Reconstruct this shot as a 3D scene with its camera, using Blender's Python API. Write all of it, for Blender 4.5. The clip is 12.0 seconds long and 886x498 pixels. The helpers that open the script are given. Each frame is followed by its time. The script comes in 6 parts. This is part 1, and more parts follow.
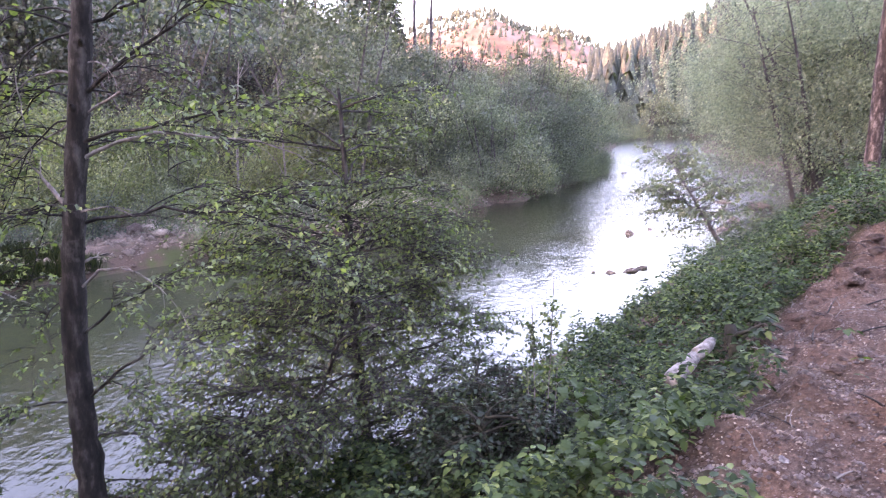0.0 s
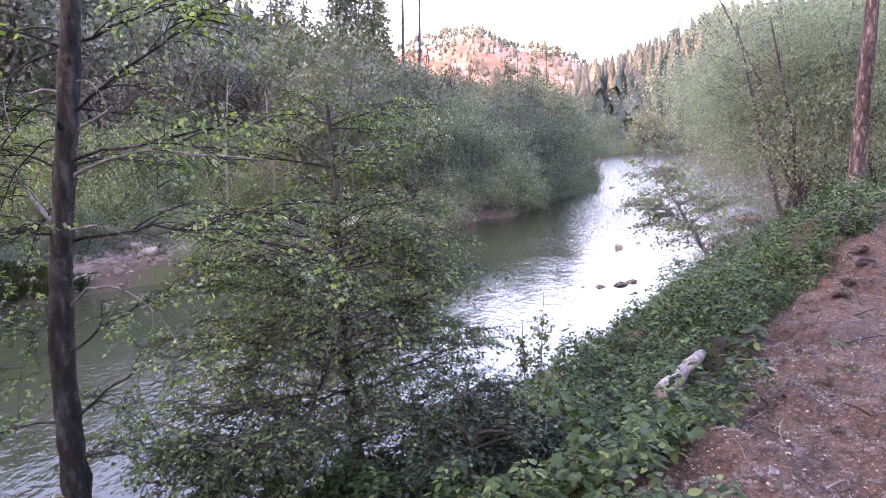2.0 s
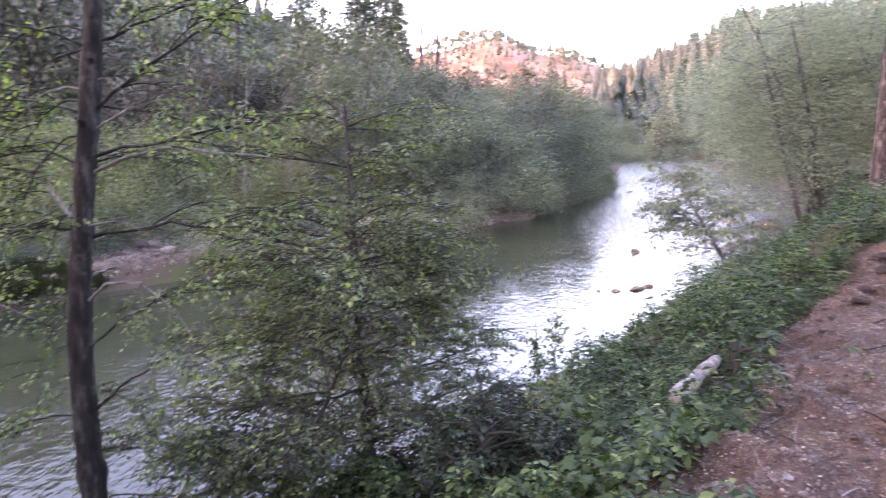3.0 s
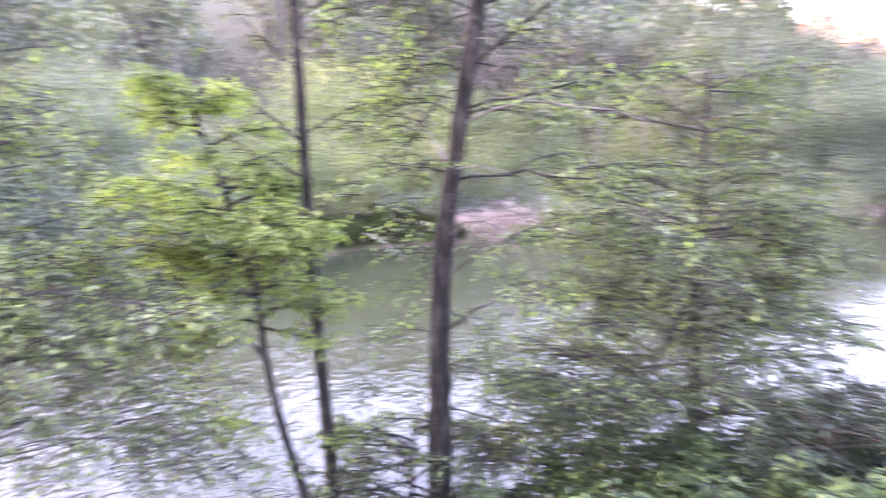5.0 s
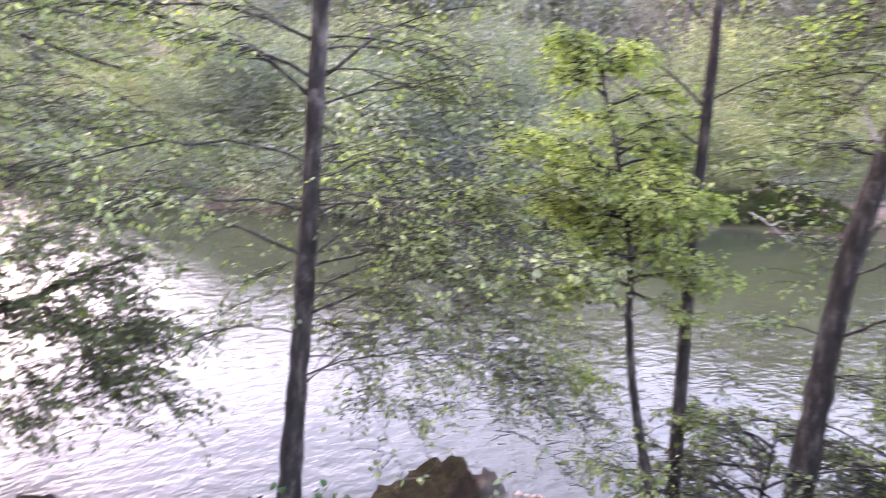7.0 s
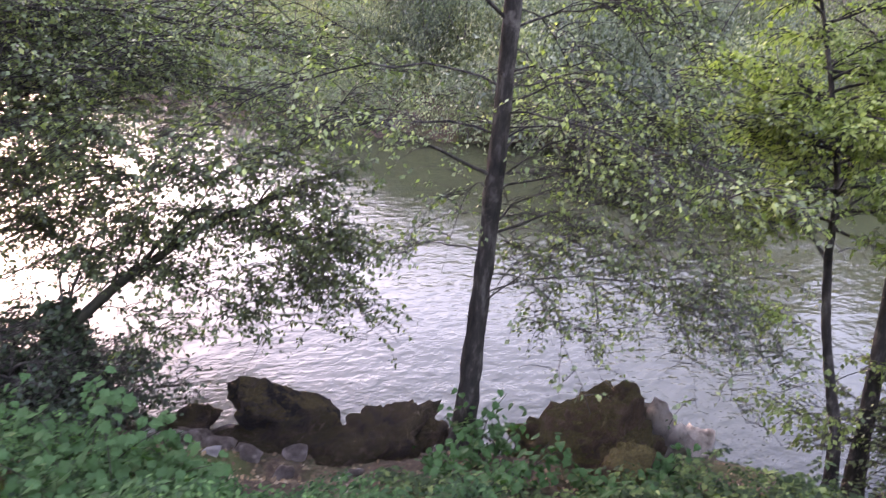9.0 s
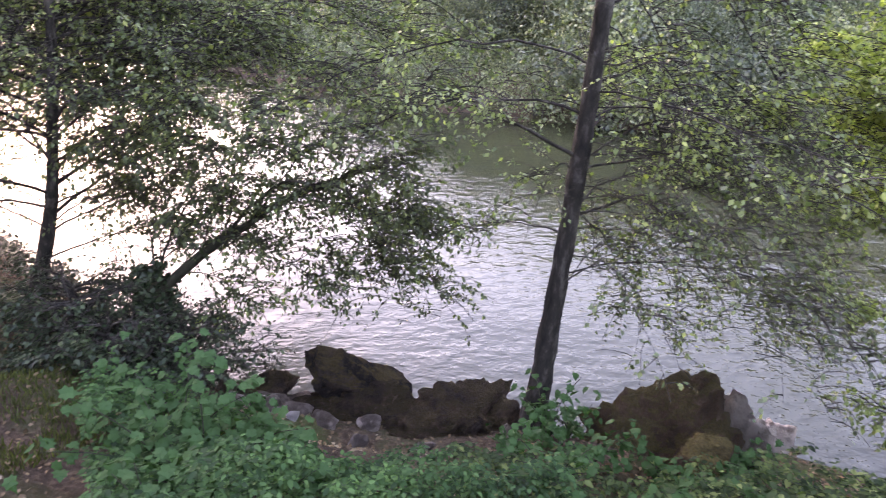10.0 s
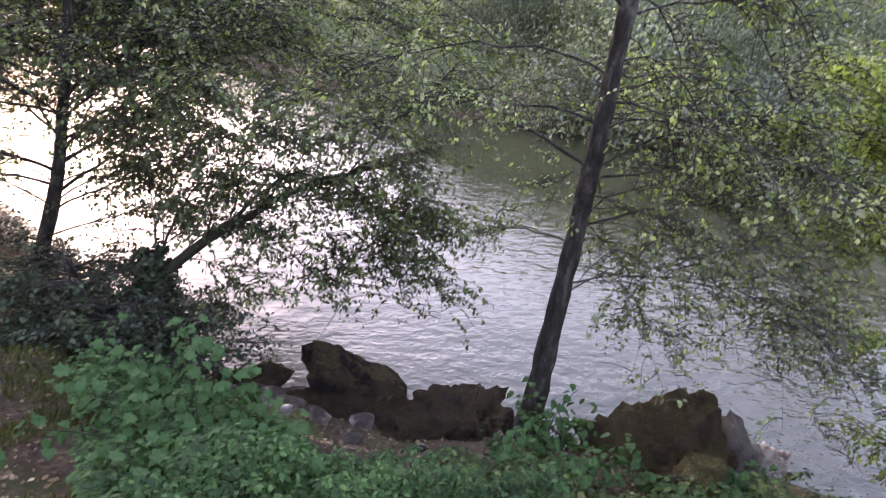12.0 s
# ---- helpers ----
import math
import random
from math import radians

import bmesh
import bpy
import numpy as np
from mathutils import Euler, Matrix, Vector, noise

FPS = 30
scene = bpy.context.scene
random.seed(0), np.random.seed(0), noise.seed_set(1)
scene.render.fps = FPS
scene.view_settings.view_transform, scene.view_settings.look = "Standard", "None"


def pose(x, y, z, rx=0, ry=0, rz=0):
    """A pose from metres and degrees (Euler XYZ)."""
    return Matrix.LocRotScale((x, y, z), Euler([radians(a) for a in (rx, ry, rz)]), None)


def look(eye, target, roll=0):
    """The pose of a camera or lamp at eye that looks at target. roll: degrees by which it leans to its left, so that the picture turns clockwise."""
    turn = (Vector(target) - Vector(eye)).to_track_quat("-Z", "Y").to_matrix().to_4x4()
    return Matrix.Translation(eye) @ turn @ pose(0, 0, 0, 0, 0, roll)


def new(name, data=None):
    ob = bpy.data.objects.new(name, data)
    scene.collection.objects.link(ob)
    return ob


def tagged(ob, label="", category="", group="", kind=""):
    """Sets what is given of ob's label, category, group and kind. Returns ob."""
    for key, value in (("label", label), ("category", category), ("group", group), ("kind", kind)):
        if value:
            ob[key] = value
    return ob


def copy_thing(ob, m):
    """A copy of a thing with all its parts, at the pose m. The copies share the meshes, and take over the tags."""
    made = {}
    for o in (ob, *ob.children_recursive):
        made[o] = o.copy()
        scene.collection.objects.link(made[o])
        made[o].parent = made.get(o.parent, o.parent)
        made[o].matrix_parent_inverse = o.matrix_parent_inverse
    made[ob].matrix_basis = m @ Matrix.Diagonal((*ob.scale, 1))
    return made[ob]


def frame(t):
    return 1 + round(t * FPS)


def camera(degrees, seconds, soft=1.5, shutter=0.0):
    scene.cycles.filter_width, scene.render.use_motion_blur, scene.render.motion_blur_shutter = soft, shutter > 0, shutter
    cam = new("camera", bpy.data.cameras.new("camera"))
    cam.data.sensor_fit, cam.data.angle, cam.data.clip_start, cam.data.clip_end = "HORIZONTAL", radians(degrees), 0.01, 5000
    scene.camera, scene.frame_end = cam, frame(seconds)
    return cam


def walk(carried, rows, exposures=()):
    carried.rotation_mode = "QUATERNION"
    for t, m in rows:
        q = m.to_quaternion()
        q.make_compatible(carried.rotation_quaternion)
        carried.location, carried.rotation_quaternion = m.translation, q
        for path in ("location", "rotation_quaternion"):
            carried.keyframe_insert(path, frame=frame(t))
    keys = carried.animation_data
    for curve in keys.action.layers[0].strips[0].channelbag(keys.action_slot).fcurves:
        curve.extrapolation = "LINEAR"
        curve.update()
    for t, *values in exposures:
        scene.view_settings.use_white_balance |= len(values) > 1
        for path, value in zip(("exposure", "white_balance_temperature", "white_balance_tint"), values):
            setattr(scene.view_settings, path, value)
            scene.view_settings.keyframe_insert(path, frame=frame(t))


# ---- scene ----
cam = camera(65.3, 12.0, soft=1.0, shutter=0.9)
PATH = [
    (0, (-0.118, -0.105, 3.618), (-0.131, 1.865, 3.273), -1.0),
    (0.5, (-0.117, -0.114, 3.619), (-0.104, 1.86, 3.296), -1.0),
    (1, (-0.116, -0.114, 3.618), (-0.104, 1.858, 3.29), -1.3),
    (1.5, (-0.115, -0.117, 3.62), (-0.108, 1.858, 3.302), -1.7),
    (2, (-0.113, -0.12, 3.617), (-0.097, 1.857, 3.316), -1.4),
    (2.5, (-0.113, -0.121, 3.618), (-0.094, 1.858, 3.328), -1.3),
    (2.7, (-0.111, -0.122, 3.616), (-0.094, 1.857, 3.327), -1.2),
    (4.3, (-0.092, -0.228, 3.509), (-0.643, 1.661, 3.154), 0.5),
    (4.5, (-0.09, -0.238, 3.505), (-0.712, 1.628, 3.142), 0.7),
    (5, (-0.064, -0.249, 3.49), (-1.018, 1.471, 3.124), 0.8),
    (5.5, (-0.05, -0.251, 3.485), (-1.25, 1.305, 3.11), 0.8),
    (6, (-0.078, -0.251, 3.483), (-1.422, 1.167, 3.053), 1.0),
    (6.5, (-0.113, -0.271, 3.486), (-1.667, 0.893, 3.006), 2.2),
    (7, (-0.127, -0.3, 3.488), (-1.79, 0.688, 2.976), 3.8),
    (7.5, (-0.142, -0.31, 3.479), (-1.907, 0.43, 2.897), 3.9),
    (7.7, (-0.135, -0.314, 3.484), (-1.937, 0.304, 2.883), 4.1),
    (9.3, (-0.06, -0.537, 3.454), (-1.837, -0.019, 2.698), 1.9),
    (9.5, (-0.056, -0.56, 3.453), (-1.846, -0.11, 2.682), 1.9),
    (10, (-0.092, -0.594, 3.448), (-1.895, -0.228, 2.664), 2.3),
    (10.5, (-0.119, -0.641, 3.446), (-1.933, -0.354, 2.653), 4.3),
    (11, (-0.134, -0.674, 3.44), (-1.964, -0.457, 2.664), 7.8),
    (11.5, (-0.125, -0.654, 3.425), (-1.947, -0.265, 2.697), 6.7),
    (12, (-0.117, -0.622, 3.413), (-1.926, -0.255, 2.642), 5.9),
]
EXPOSURE = [(0, 4.41, 7100, 55), (2.7, 4.30, 7150, 55), (4.3, 4.8, 7300, 55), (4.8, 5.35, 7300, 56), (5.5, 6.08, 7300, 60), (6.1, 5.98, 7400, 58), (6.5, 5.30, 7700, 54), (7.0, 5.2, 7800, 53), (7.7, 4.86, 7900, 52), (9.3, 4.66, 7900, 48), (12, 4.32, 7850, 45)]
walk(cam, [(t, look(e, g, r)) for t, e, g, r in PATH], exposures=EXPOSURE)

# ---- sky, sun, exposure ----
SUN_TO = Vector((-0.80, -0.60, 0.20)).normalized()
world = bpy.data.worlds.new("sky")
scene.world = world
world.use_nodes = True
wn = world.node_tree.nodes
sky = wn.new("ShaderNodeTexSky")
sky.sky_type = "NISHITA"
sky.sun_disc = False
sky.sun_elevation = math.asin(SUN_TO.z)
sky.sun_rotation = math.atan2(SUN_TO.x, SUN_TO.y)
sky.air_density, sky.dust_density, sky.ozone_density = 1.0, 1.6, 1.0
wn["Background"].inputs["Strength"].default_value = 0.15
world.node_tree.links.new(sky.outputs["Color"], wn["Background"].inputs["Color"])
sun = new("sun", bpy.data.lights.new("sun", "SUN"))
sun.data.energy, sun.data.angle, sun.data.color = 1.0, radians(0.5), (1.0, 0.50, 0.36)
sun.matrix_world = look(SUN_TO * 100, (0, 0, 0))

rng = np.random.default_rng(7)


# ---- materials ----
def node_mat(name):
    m = bpy.data.materials.new(name)
    m.use_nodes = True
    nt = m.node_tree
    return m, nt, nt.nodes["Principled BSDF"], nt.nodes["Material Output"]


def noise_node(nt, scale, detail=4.0, rough=0.55, stretch=None, space="Object"):
    co = nt.nodes.new("ShaderNodeTexCoord")
    n = nt.nodes.new("ShaderNodeTexNoise")
    n.inputs["Scale"].default_value, n.inputs["Detail"].default_value, n.inputs["Roughness"].default_value = scale, detail, rough
    if stretch:
        mp = nt.nodes.new("ShaderNodeMapping")
        mp.inputs["Scale"].default_value = stretch
        nt.links.new(co.outputs[space], mp.inputs["Vector"])
        nt.links.new(mp.outputs["Vector"], n.inputs["Vector"])
    else:
        nt.links.new(co.outputs[space], n.inputs["Vector"])
    return n


def ramp_node(nt, source, stops):
    r = nt.nodes.new("ShaderNodeValToRGB")
    els = r.color_ramp.elements
    while len(els) < len(stops):
        els.new(0.5)
    for e, (p, c) in zip(els, stops):
        e.position, e.color = p, (*c, 1)
    nt.links.new(source, r.inputs["Fac"])
    return r


def mix_node(nt, fac, a, b, mode="MIX"):
    m = nt.nodes.new("ShaderNodeMix")
    m.data_type, m.blend_type = "RGBA", mode
    for key, v in ((0, fac), (6, a), (7, b)):
        if hasattr(v, "links"):
            nt.links.new(v, m.inputs[key])
        else:
            m.inputs[key].default_value = v if key == 0 else (*v, 1)
    return m.outputs[2]


def bump_node(nt, source, strength, dist, target):
    b = nt.nodes.new("ShaderNodeBump")
    b.inputs["Strength"].default_value, b.inputs["Distance"].default_value = strength, dist
    nt.links.new(source, b.inputs["Height"])
    nt.links.new(b.outputs["Normal"], target.inputs["Normal"])
    return b


def leaf_mat(name, stops, rough=0.5, through_light=0.45, tint=(0.85, 1.15, 0.35), vary=0.0, gloss=0.4):
    """Leaves: each leaf has its own shade, some light passes through it."""
    m, nt, bsdf, out = node_mat(name)
    geo = nt.nodes.new("ShaderNodeNewGeometry")
    col = ramp_node(nt, geo.outputs["Random Per Island"], stops)
    # Broad noise lightens and darkens leaf clumps, in place of the crown's own shading.
    big = noise_node(nt, 1.3, 3.0)
    shade = ramp_node(nt, big.outputs["Fac"], [(0.3, (0.55, 0.60, 0.60)), (0.7, (1.3, 1.25, 1.05))])
    base = mix_node(nt, 1.0, col.outputs["Color"], shade.outputs["Color"], "MULTIPLY")
    own = nt.nodes.new("ShaderNodeObjectInfo")
    tone = ramp_node(nt, own.outputs["Random"], [(0.0, (0.56, 0.62, 0.66)), (0.35, (0.86, 0.85, 0.86)), (0.7, (1.10, 1.10, 0.98)), (1.0, (1.45, 1.34, 1.10))])
    base = mix_node(nt, vary, base, mix_node(nt, 1.0, base, tone.outputs["Color"], "MULTIPLY"))
    nt.links.new(base, bsdf.inputs["Base Color"])
    bsdf.inputs["Roughness"].default_value = rough
    bsdf.inputs["IOR"].default_value = 1.45
    bsdf.inputs["Specular IOR Level"].default_value = gloss
    tr = nt.nodes.new("ShaderNodeBsdfTranslucent")
    nt.links.new(mix_node(nt, 1.0, base, tint, "MULTIPLY"), tr.inputs["Color"])
    mx = nt.nodes.new("ShaderNodeMixShader")
    mx.inputs[0].default_value = through_light
    nt.links.new(bsdf.outputs[0], mx.inputs[1])
    nt.links.new(tr.outputs[0], mx.inputs[2])
    nt.links.new(mx.outputs[0], out.inputs["Surface"])
    return m


def bark_mat(name, dark, mid, pale, scale=14.0, bands=True, depth=0.03):
    m, nt, bsdf, _ = node_mat(name)
    grain = noise_node(nt, scale, 6.0, 0.65, (1, 1, 0.35))
    col = ramp_node(nt, grain.outputs["Fac"], [(0.32, dark), (0.52, mid), (0.72, pale)])
    lich = noise_node(nt, scale * 0.28, 5.0, 0.6)
    lr = ramp_node(nt, lich.outputs["Fac"], [(0.59, (0, 0, 0)), (0.70, (1, 1, 1))])
    base = mix_node(nt, lr.outputs["Color"] if bands else 0.0, col.outputs["Color"], pale)
    nt.links.new(base, bsdf.inputs["Base Color"])
    bsdf.inputs["Roughness"].default_value = 0.85
    bsdf.inputs["Specular IOR Level"].default_value = 0.2
    bump_node(nt, grain.outputs["Fac"], 0.8, depth, bsdf)
    return m


def rock_mat(name, dark, mid, pale, moss=None, scale=3.0, moss_at=0.55):
    m, nt, bsdf, _ = node_mat(name)
    n1 = noise_node(nt, scale, 8.0, 0.62)
    col = ramp_node(nt, n1.outputs["Fac"], [(0.3, dark), (0.5, mid), (0.72, pale)])
    base = col.outputs["Color"]
    fine = noise_node(nt, scale * 14, 4.0, 0.7)
    if moss:
        n2 = noise_node(nt, scale * 0.9, 6.0, 0.7)
        up = nt.nodes.new("ShaderNodeNewGeometry")
        sep = nt.nodes.new("ShaderNodeSeparateXYZ")
        nt.links.new(up.outputs["Normal"], sep.inputs[0])
        add = nt.nodes.new("ShaderNodeMath")
        add.operation = "MULTIPLY_ADD"
        nt.links.new(sep.outputs["Z"], add.inputs[0])
        add.inputs[1].default_value = 0.3
        nt.links.new(n2.outputs["Fac"], add.inputs[2])
        mr = ramp_node(nt, add.outputs[0], [(moss_at, (0, 0, 0)), (moss_at + 0.12, (1, 1, 1))])
        mc = ramp_node(nt, fine.outputs["Fac"], [(0.35, tuple(0.5 * c for c in moss)), (0.65, moss)])
        base = mix_node(nt, mr.outputs["Color"], base, mc.outputs["Color"])
    nt.links.new(base, bsdf.inputs["Base Color"])
    bsdf.inputs["Roughness"].default_value = 0.85
    bsdf.inputs["Specular IOR Level"].default_value = 0.2
    mid = noise_node(nt, scale * 3.5, 8.0, 0.7)
    b1 = bump_node(nt, mid.outputs["Fac"], 1.0, 0.10, bsdf)
    b2 = bump_node(nt, fine.outputs["Fac"], 0.7, 0.02, bsdf)
    nt.links.new(b1.outputs["Normal"], b2.inputs["Normal"])
    return m


ALDER_LEAF = leaf_mat("alder_leaf", [(0.0, (0.0554, 0.0713, 0.0396)), (0.5, (0.0950, 0.1320, 0.0660)), (0.85, (0.1518, 0.1980, 0.0924)), (1.0, (0.2640, 0.2970, 0.1122))], 0.45)
# ALDER_LEAF made lighter; the gain stands in for sky light on these two crowns.
LIT_ALDER_LEAF = leaf_mat("lit_alder_leaf", [(0.0, (0.0876, 0.1091, 0.0636)), (0.5, (0.1466, 0.1922, 0.1058)), (0.85, (0.2246, 0.2785, 0.1406)), (1.0, (0.3543, 0.3904, 0.1623))], 0.42)
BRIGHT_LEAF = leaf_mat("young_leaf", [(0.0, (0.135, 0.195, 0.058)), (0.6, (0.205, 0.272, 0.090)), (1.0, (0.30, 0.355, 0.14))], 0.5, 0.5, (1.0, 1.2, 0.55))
BRAMBLE_LEAF = leaf_mat("bramble_leaf", [(0.0, (0.013, 0.026, 0.012)), (0.5, (0.032, 0.060, 0.024)), (0.9, (0.085, 0.128, 0.046)), (1.0, (0.15, 0.19, 0.075))], 0.55, 0.3, gloss=0.15)
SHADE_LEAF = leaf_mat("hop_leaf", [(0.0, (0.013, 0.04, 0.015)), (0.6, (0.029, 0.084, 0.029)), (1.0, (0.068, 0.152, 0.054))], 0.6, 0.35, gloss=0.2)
# Distance haze is mixed into these two leaf colours, as pallor and grey.
HAZED_WILLOW = leaf_mat("hazed_willow_leaf", [(0.0, (0.0819, 0.1037, 0.0898)), (0.5, (0.1359, 0.1649, 0.1381)), (1.0, (0.2389, 0.2660, 0.2269))], 0.5, 0.35, vary=1.0)
HAZED_FOREST = leaf_mat("hazed_forest_leaf", [(0.0, (0.0875, 0.1049, 0.0921)), (0.6, (0.1409, 0.1618, 0.1363)), (1.0, (0.2033, 0.2146, 0.1836))], 0.55, 0.3, vary=1.0)
DRY_LEAF = leaf_mat("bare_twig_haze", [(0.0, (0.045, 0.040, 0.044)), (0.6, (0.070, 0.062, 0.066)), (1.0, (0.11, 0.095, 0.09))], 0.8, 0.2, vary=1.0)
# Paler, greyer forest leaf: the haze over the far slope is in its colour.
HAZE_LEAF = leaf_mat("hazed_grey_leaf", [(0.0, (0.0926, 0.0979, 0.0989)), (0.6, (0.1561, 0.1613, 0.1571)), (1.0, (0.2314, 0.2248, 0.2109))], 0.7, 0.25, vary=1.0)
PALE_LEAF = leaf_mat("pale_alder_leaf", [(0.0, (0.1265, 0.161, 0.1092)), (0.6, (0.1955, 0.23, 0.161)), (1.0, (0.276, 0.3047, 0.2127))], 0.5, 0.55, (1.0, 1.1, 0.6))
# Bank alders: added pallor and blue carry the hazy veil over the crowns.
HAZED_BANK_LEAF = leaf_mat("hazed_bank_leaf", [(0.0, (0.1800, 0.2250, 0.1800)), (0.6, (0.2600, 0.3100, 0.2460)), (1.0, (0.3500, 0.4000, 0.3240))], 0.5, 0.6, (1.0, 1.08, 0.75), vary=0.4)
BUSH_LEAF = leaf_mat("fresh_leaf", [(0.0, (0.0999, 0.1209, 0.0725)), (0.6, (0.1662, 0.1910, 0.1130)), (1.0, (0.2655, 0.2807, 0.1773))], 0.5, 0.35, vary=1.0)
OLIVE_LEAF = leaf_mat("olive_leaf", [(0.0, (0.1058, 0.1164, 0.0601)), (0.6, (0.1746, 0.1822, 0.0929)), (1.0, (0.2539, 0.2530, 0.1420))], 0.5, 0.45, vary=1.0)
# Needles lightened and blued, with haze over the valley put into the colour.
HAZED_NEEDLE = leaf_mat("hazed_needle", [(0.0, (0.0468, 0.0655, 0.0574)), (0.6, (0.0811, 0.1030, 0.0861)), (1.0, (0.1326, 0.1529, 0.1220))], 0.6, 0.2, vary=1.0)
# Ivy's dark green; on the undergrowth it also stands in for canopy shade.
IVY_SHADE_LEAF = leaf_mat("ivy_shade_leaf", [(0.0, (0.010, 0.022, 0.010)), (0.6, (0.019, 0.038, 0.017)), (1.0, (0.042, 0.068, 0.030))], 0.5, 0.2, (0.6, 1.1, 0.5))
GRASS_BLADE = leaf_mat("grass_blade", [(0.0, (0.018, 0.030, 0.012)), (0.6, (0.034, 0.050, 0.02)), (1.0, (0.08, 0.085, 0.04))], 0.5, 0.4)
LITTER = leaf_mat("fallen_leaf", [(0.0, (0.05, 0.03, 0.018)), (0.6, (0.13, 0.085, 0.05)), (0.96, (0.19, 0.135, 0.09)), (1.0, (0.30, 0.25, 0.20))], 0.8, 0.1)
CHIP = leaf_mat("bark_chip", [(0.0, (0.07, 0.048, 0.036)), (0.5, (0.17, 0.125, 0.098)), (0.9, (0.26, 0.205, 0.165)), (1.0, (0.38, 0.33, 0.28))], 0.85, 0.0)
MOSS_BLADE = leaf_mat("moss_blade", [(0.0, (0.035, 0.050, 0.014)), (0.6, (0.062, 0.080, 0.022)), (1.0, (0.11, 0.115, 0.04))], 0.6, 0.4)
ALDER_BARK = bark_mat("alder_bark", (0.006, 0.0055, 0.0046), (0.023, 0.0205, 0.0170), (0.095, 0.088, 0.074), 16.0)
DEAD_BARK = bark_mat("dead_bark", (0.09, 0.08, 0.07), (0.17, 0.155, 0.135), (0.30, 0.28, 0.25), 20.0)
PINE_BARK = bark_mat("pine_bark", (0.012, 0.009, 0.008), (0.056, 0.040, 0.033), (0.24, 0.195, 0.17), 13.0, True, 0.08)
GREY_BARK = bark_mat("grey_bark", (0.045, 0.040, 0.038), (0.085, 0.077, 0.072), (0.15, 0.14, 0.13), 6.0)
IVY_BARK = bark_mat("mossy_bark", (0.012, 0.011, 0.008), (0.022, 0.022, 0.014), (0.045, 0.046, 0.026), 8.0, True, 0.03)
LOG_WOOD = bark_mat("bleached_wood", (0.05, 0.042, 0.033), (0.20, 0.18, 0.15), (0.34, 0.32, 0.28), 9.0)
ROCK_DARK = rock_mat("dark_rock", (0.009, 0.007, 0.006), (0.034, 0.024, 0.018), (0.20, 0.145, 0.105), (0.16, 0.118, 0.045), 5.0, 0.64)
ROCK_BROWN = rock_mat("brown_rock", (0.018, 0.011, 0.008), (0.072, 0.046, 0.030), (0.22, 0.155, 0.105), (0.10, 0.072, 0.028), 5.5, 0.68)
ROCK_MOSS = rock_mat("mossy_rock", (0.030, 0.018, 0.011), (0.125, 0.075, 0.043), (0.28, 0.19, 0.13), (0.16, 0.125, 0.042), 4.6, 0.58)
ROCK_PALE = rock_mat("pale_rock", (0.24, 0.17, 0.125), (0.70, 0.60, 0.50), (0.85, 0.79, 0.71), None, 9.0)
ROCK_RIVER = rock_mat("river_rock", (0.14, 0.11, 0.085), (0.32, 0.265, 0.21), (0.48, 0.42, 0.35), None, 5.0)
PEBBLE = rock_mat("pebble", (0.14, 0.11, 0.095), (0.28, 0.225, 0.195), (0.48, 0.41, 0.37), None, 9.0)
SOIL = rock_mat("soil_clod", (0.10, 0.070, 0.052), (0.17, 0.122, 0.095), (0.28, 0.215, 0.175), None, 12.0)
CHALK = rock_mat("white_stone", (0.42, 0.38, 0.35), (0.62, 0.58, 0.55), (0.75, 0.72, 0.69), None, 9.0)


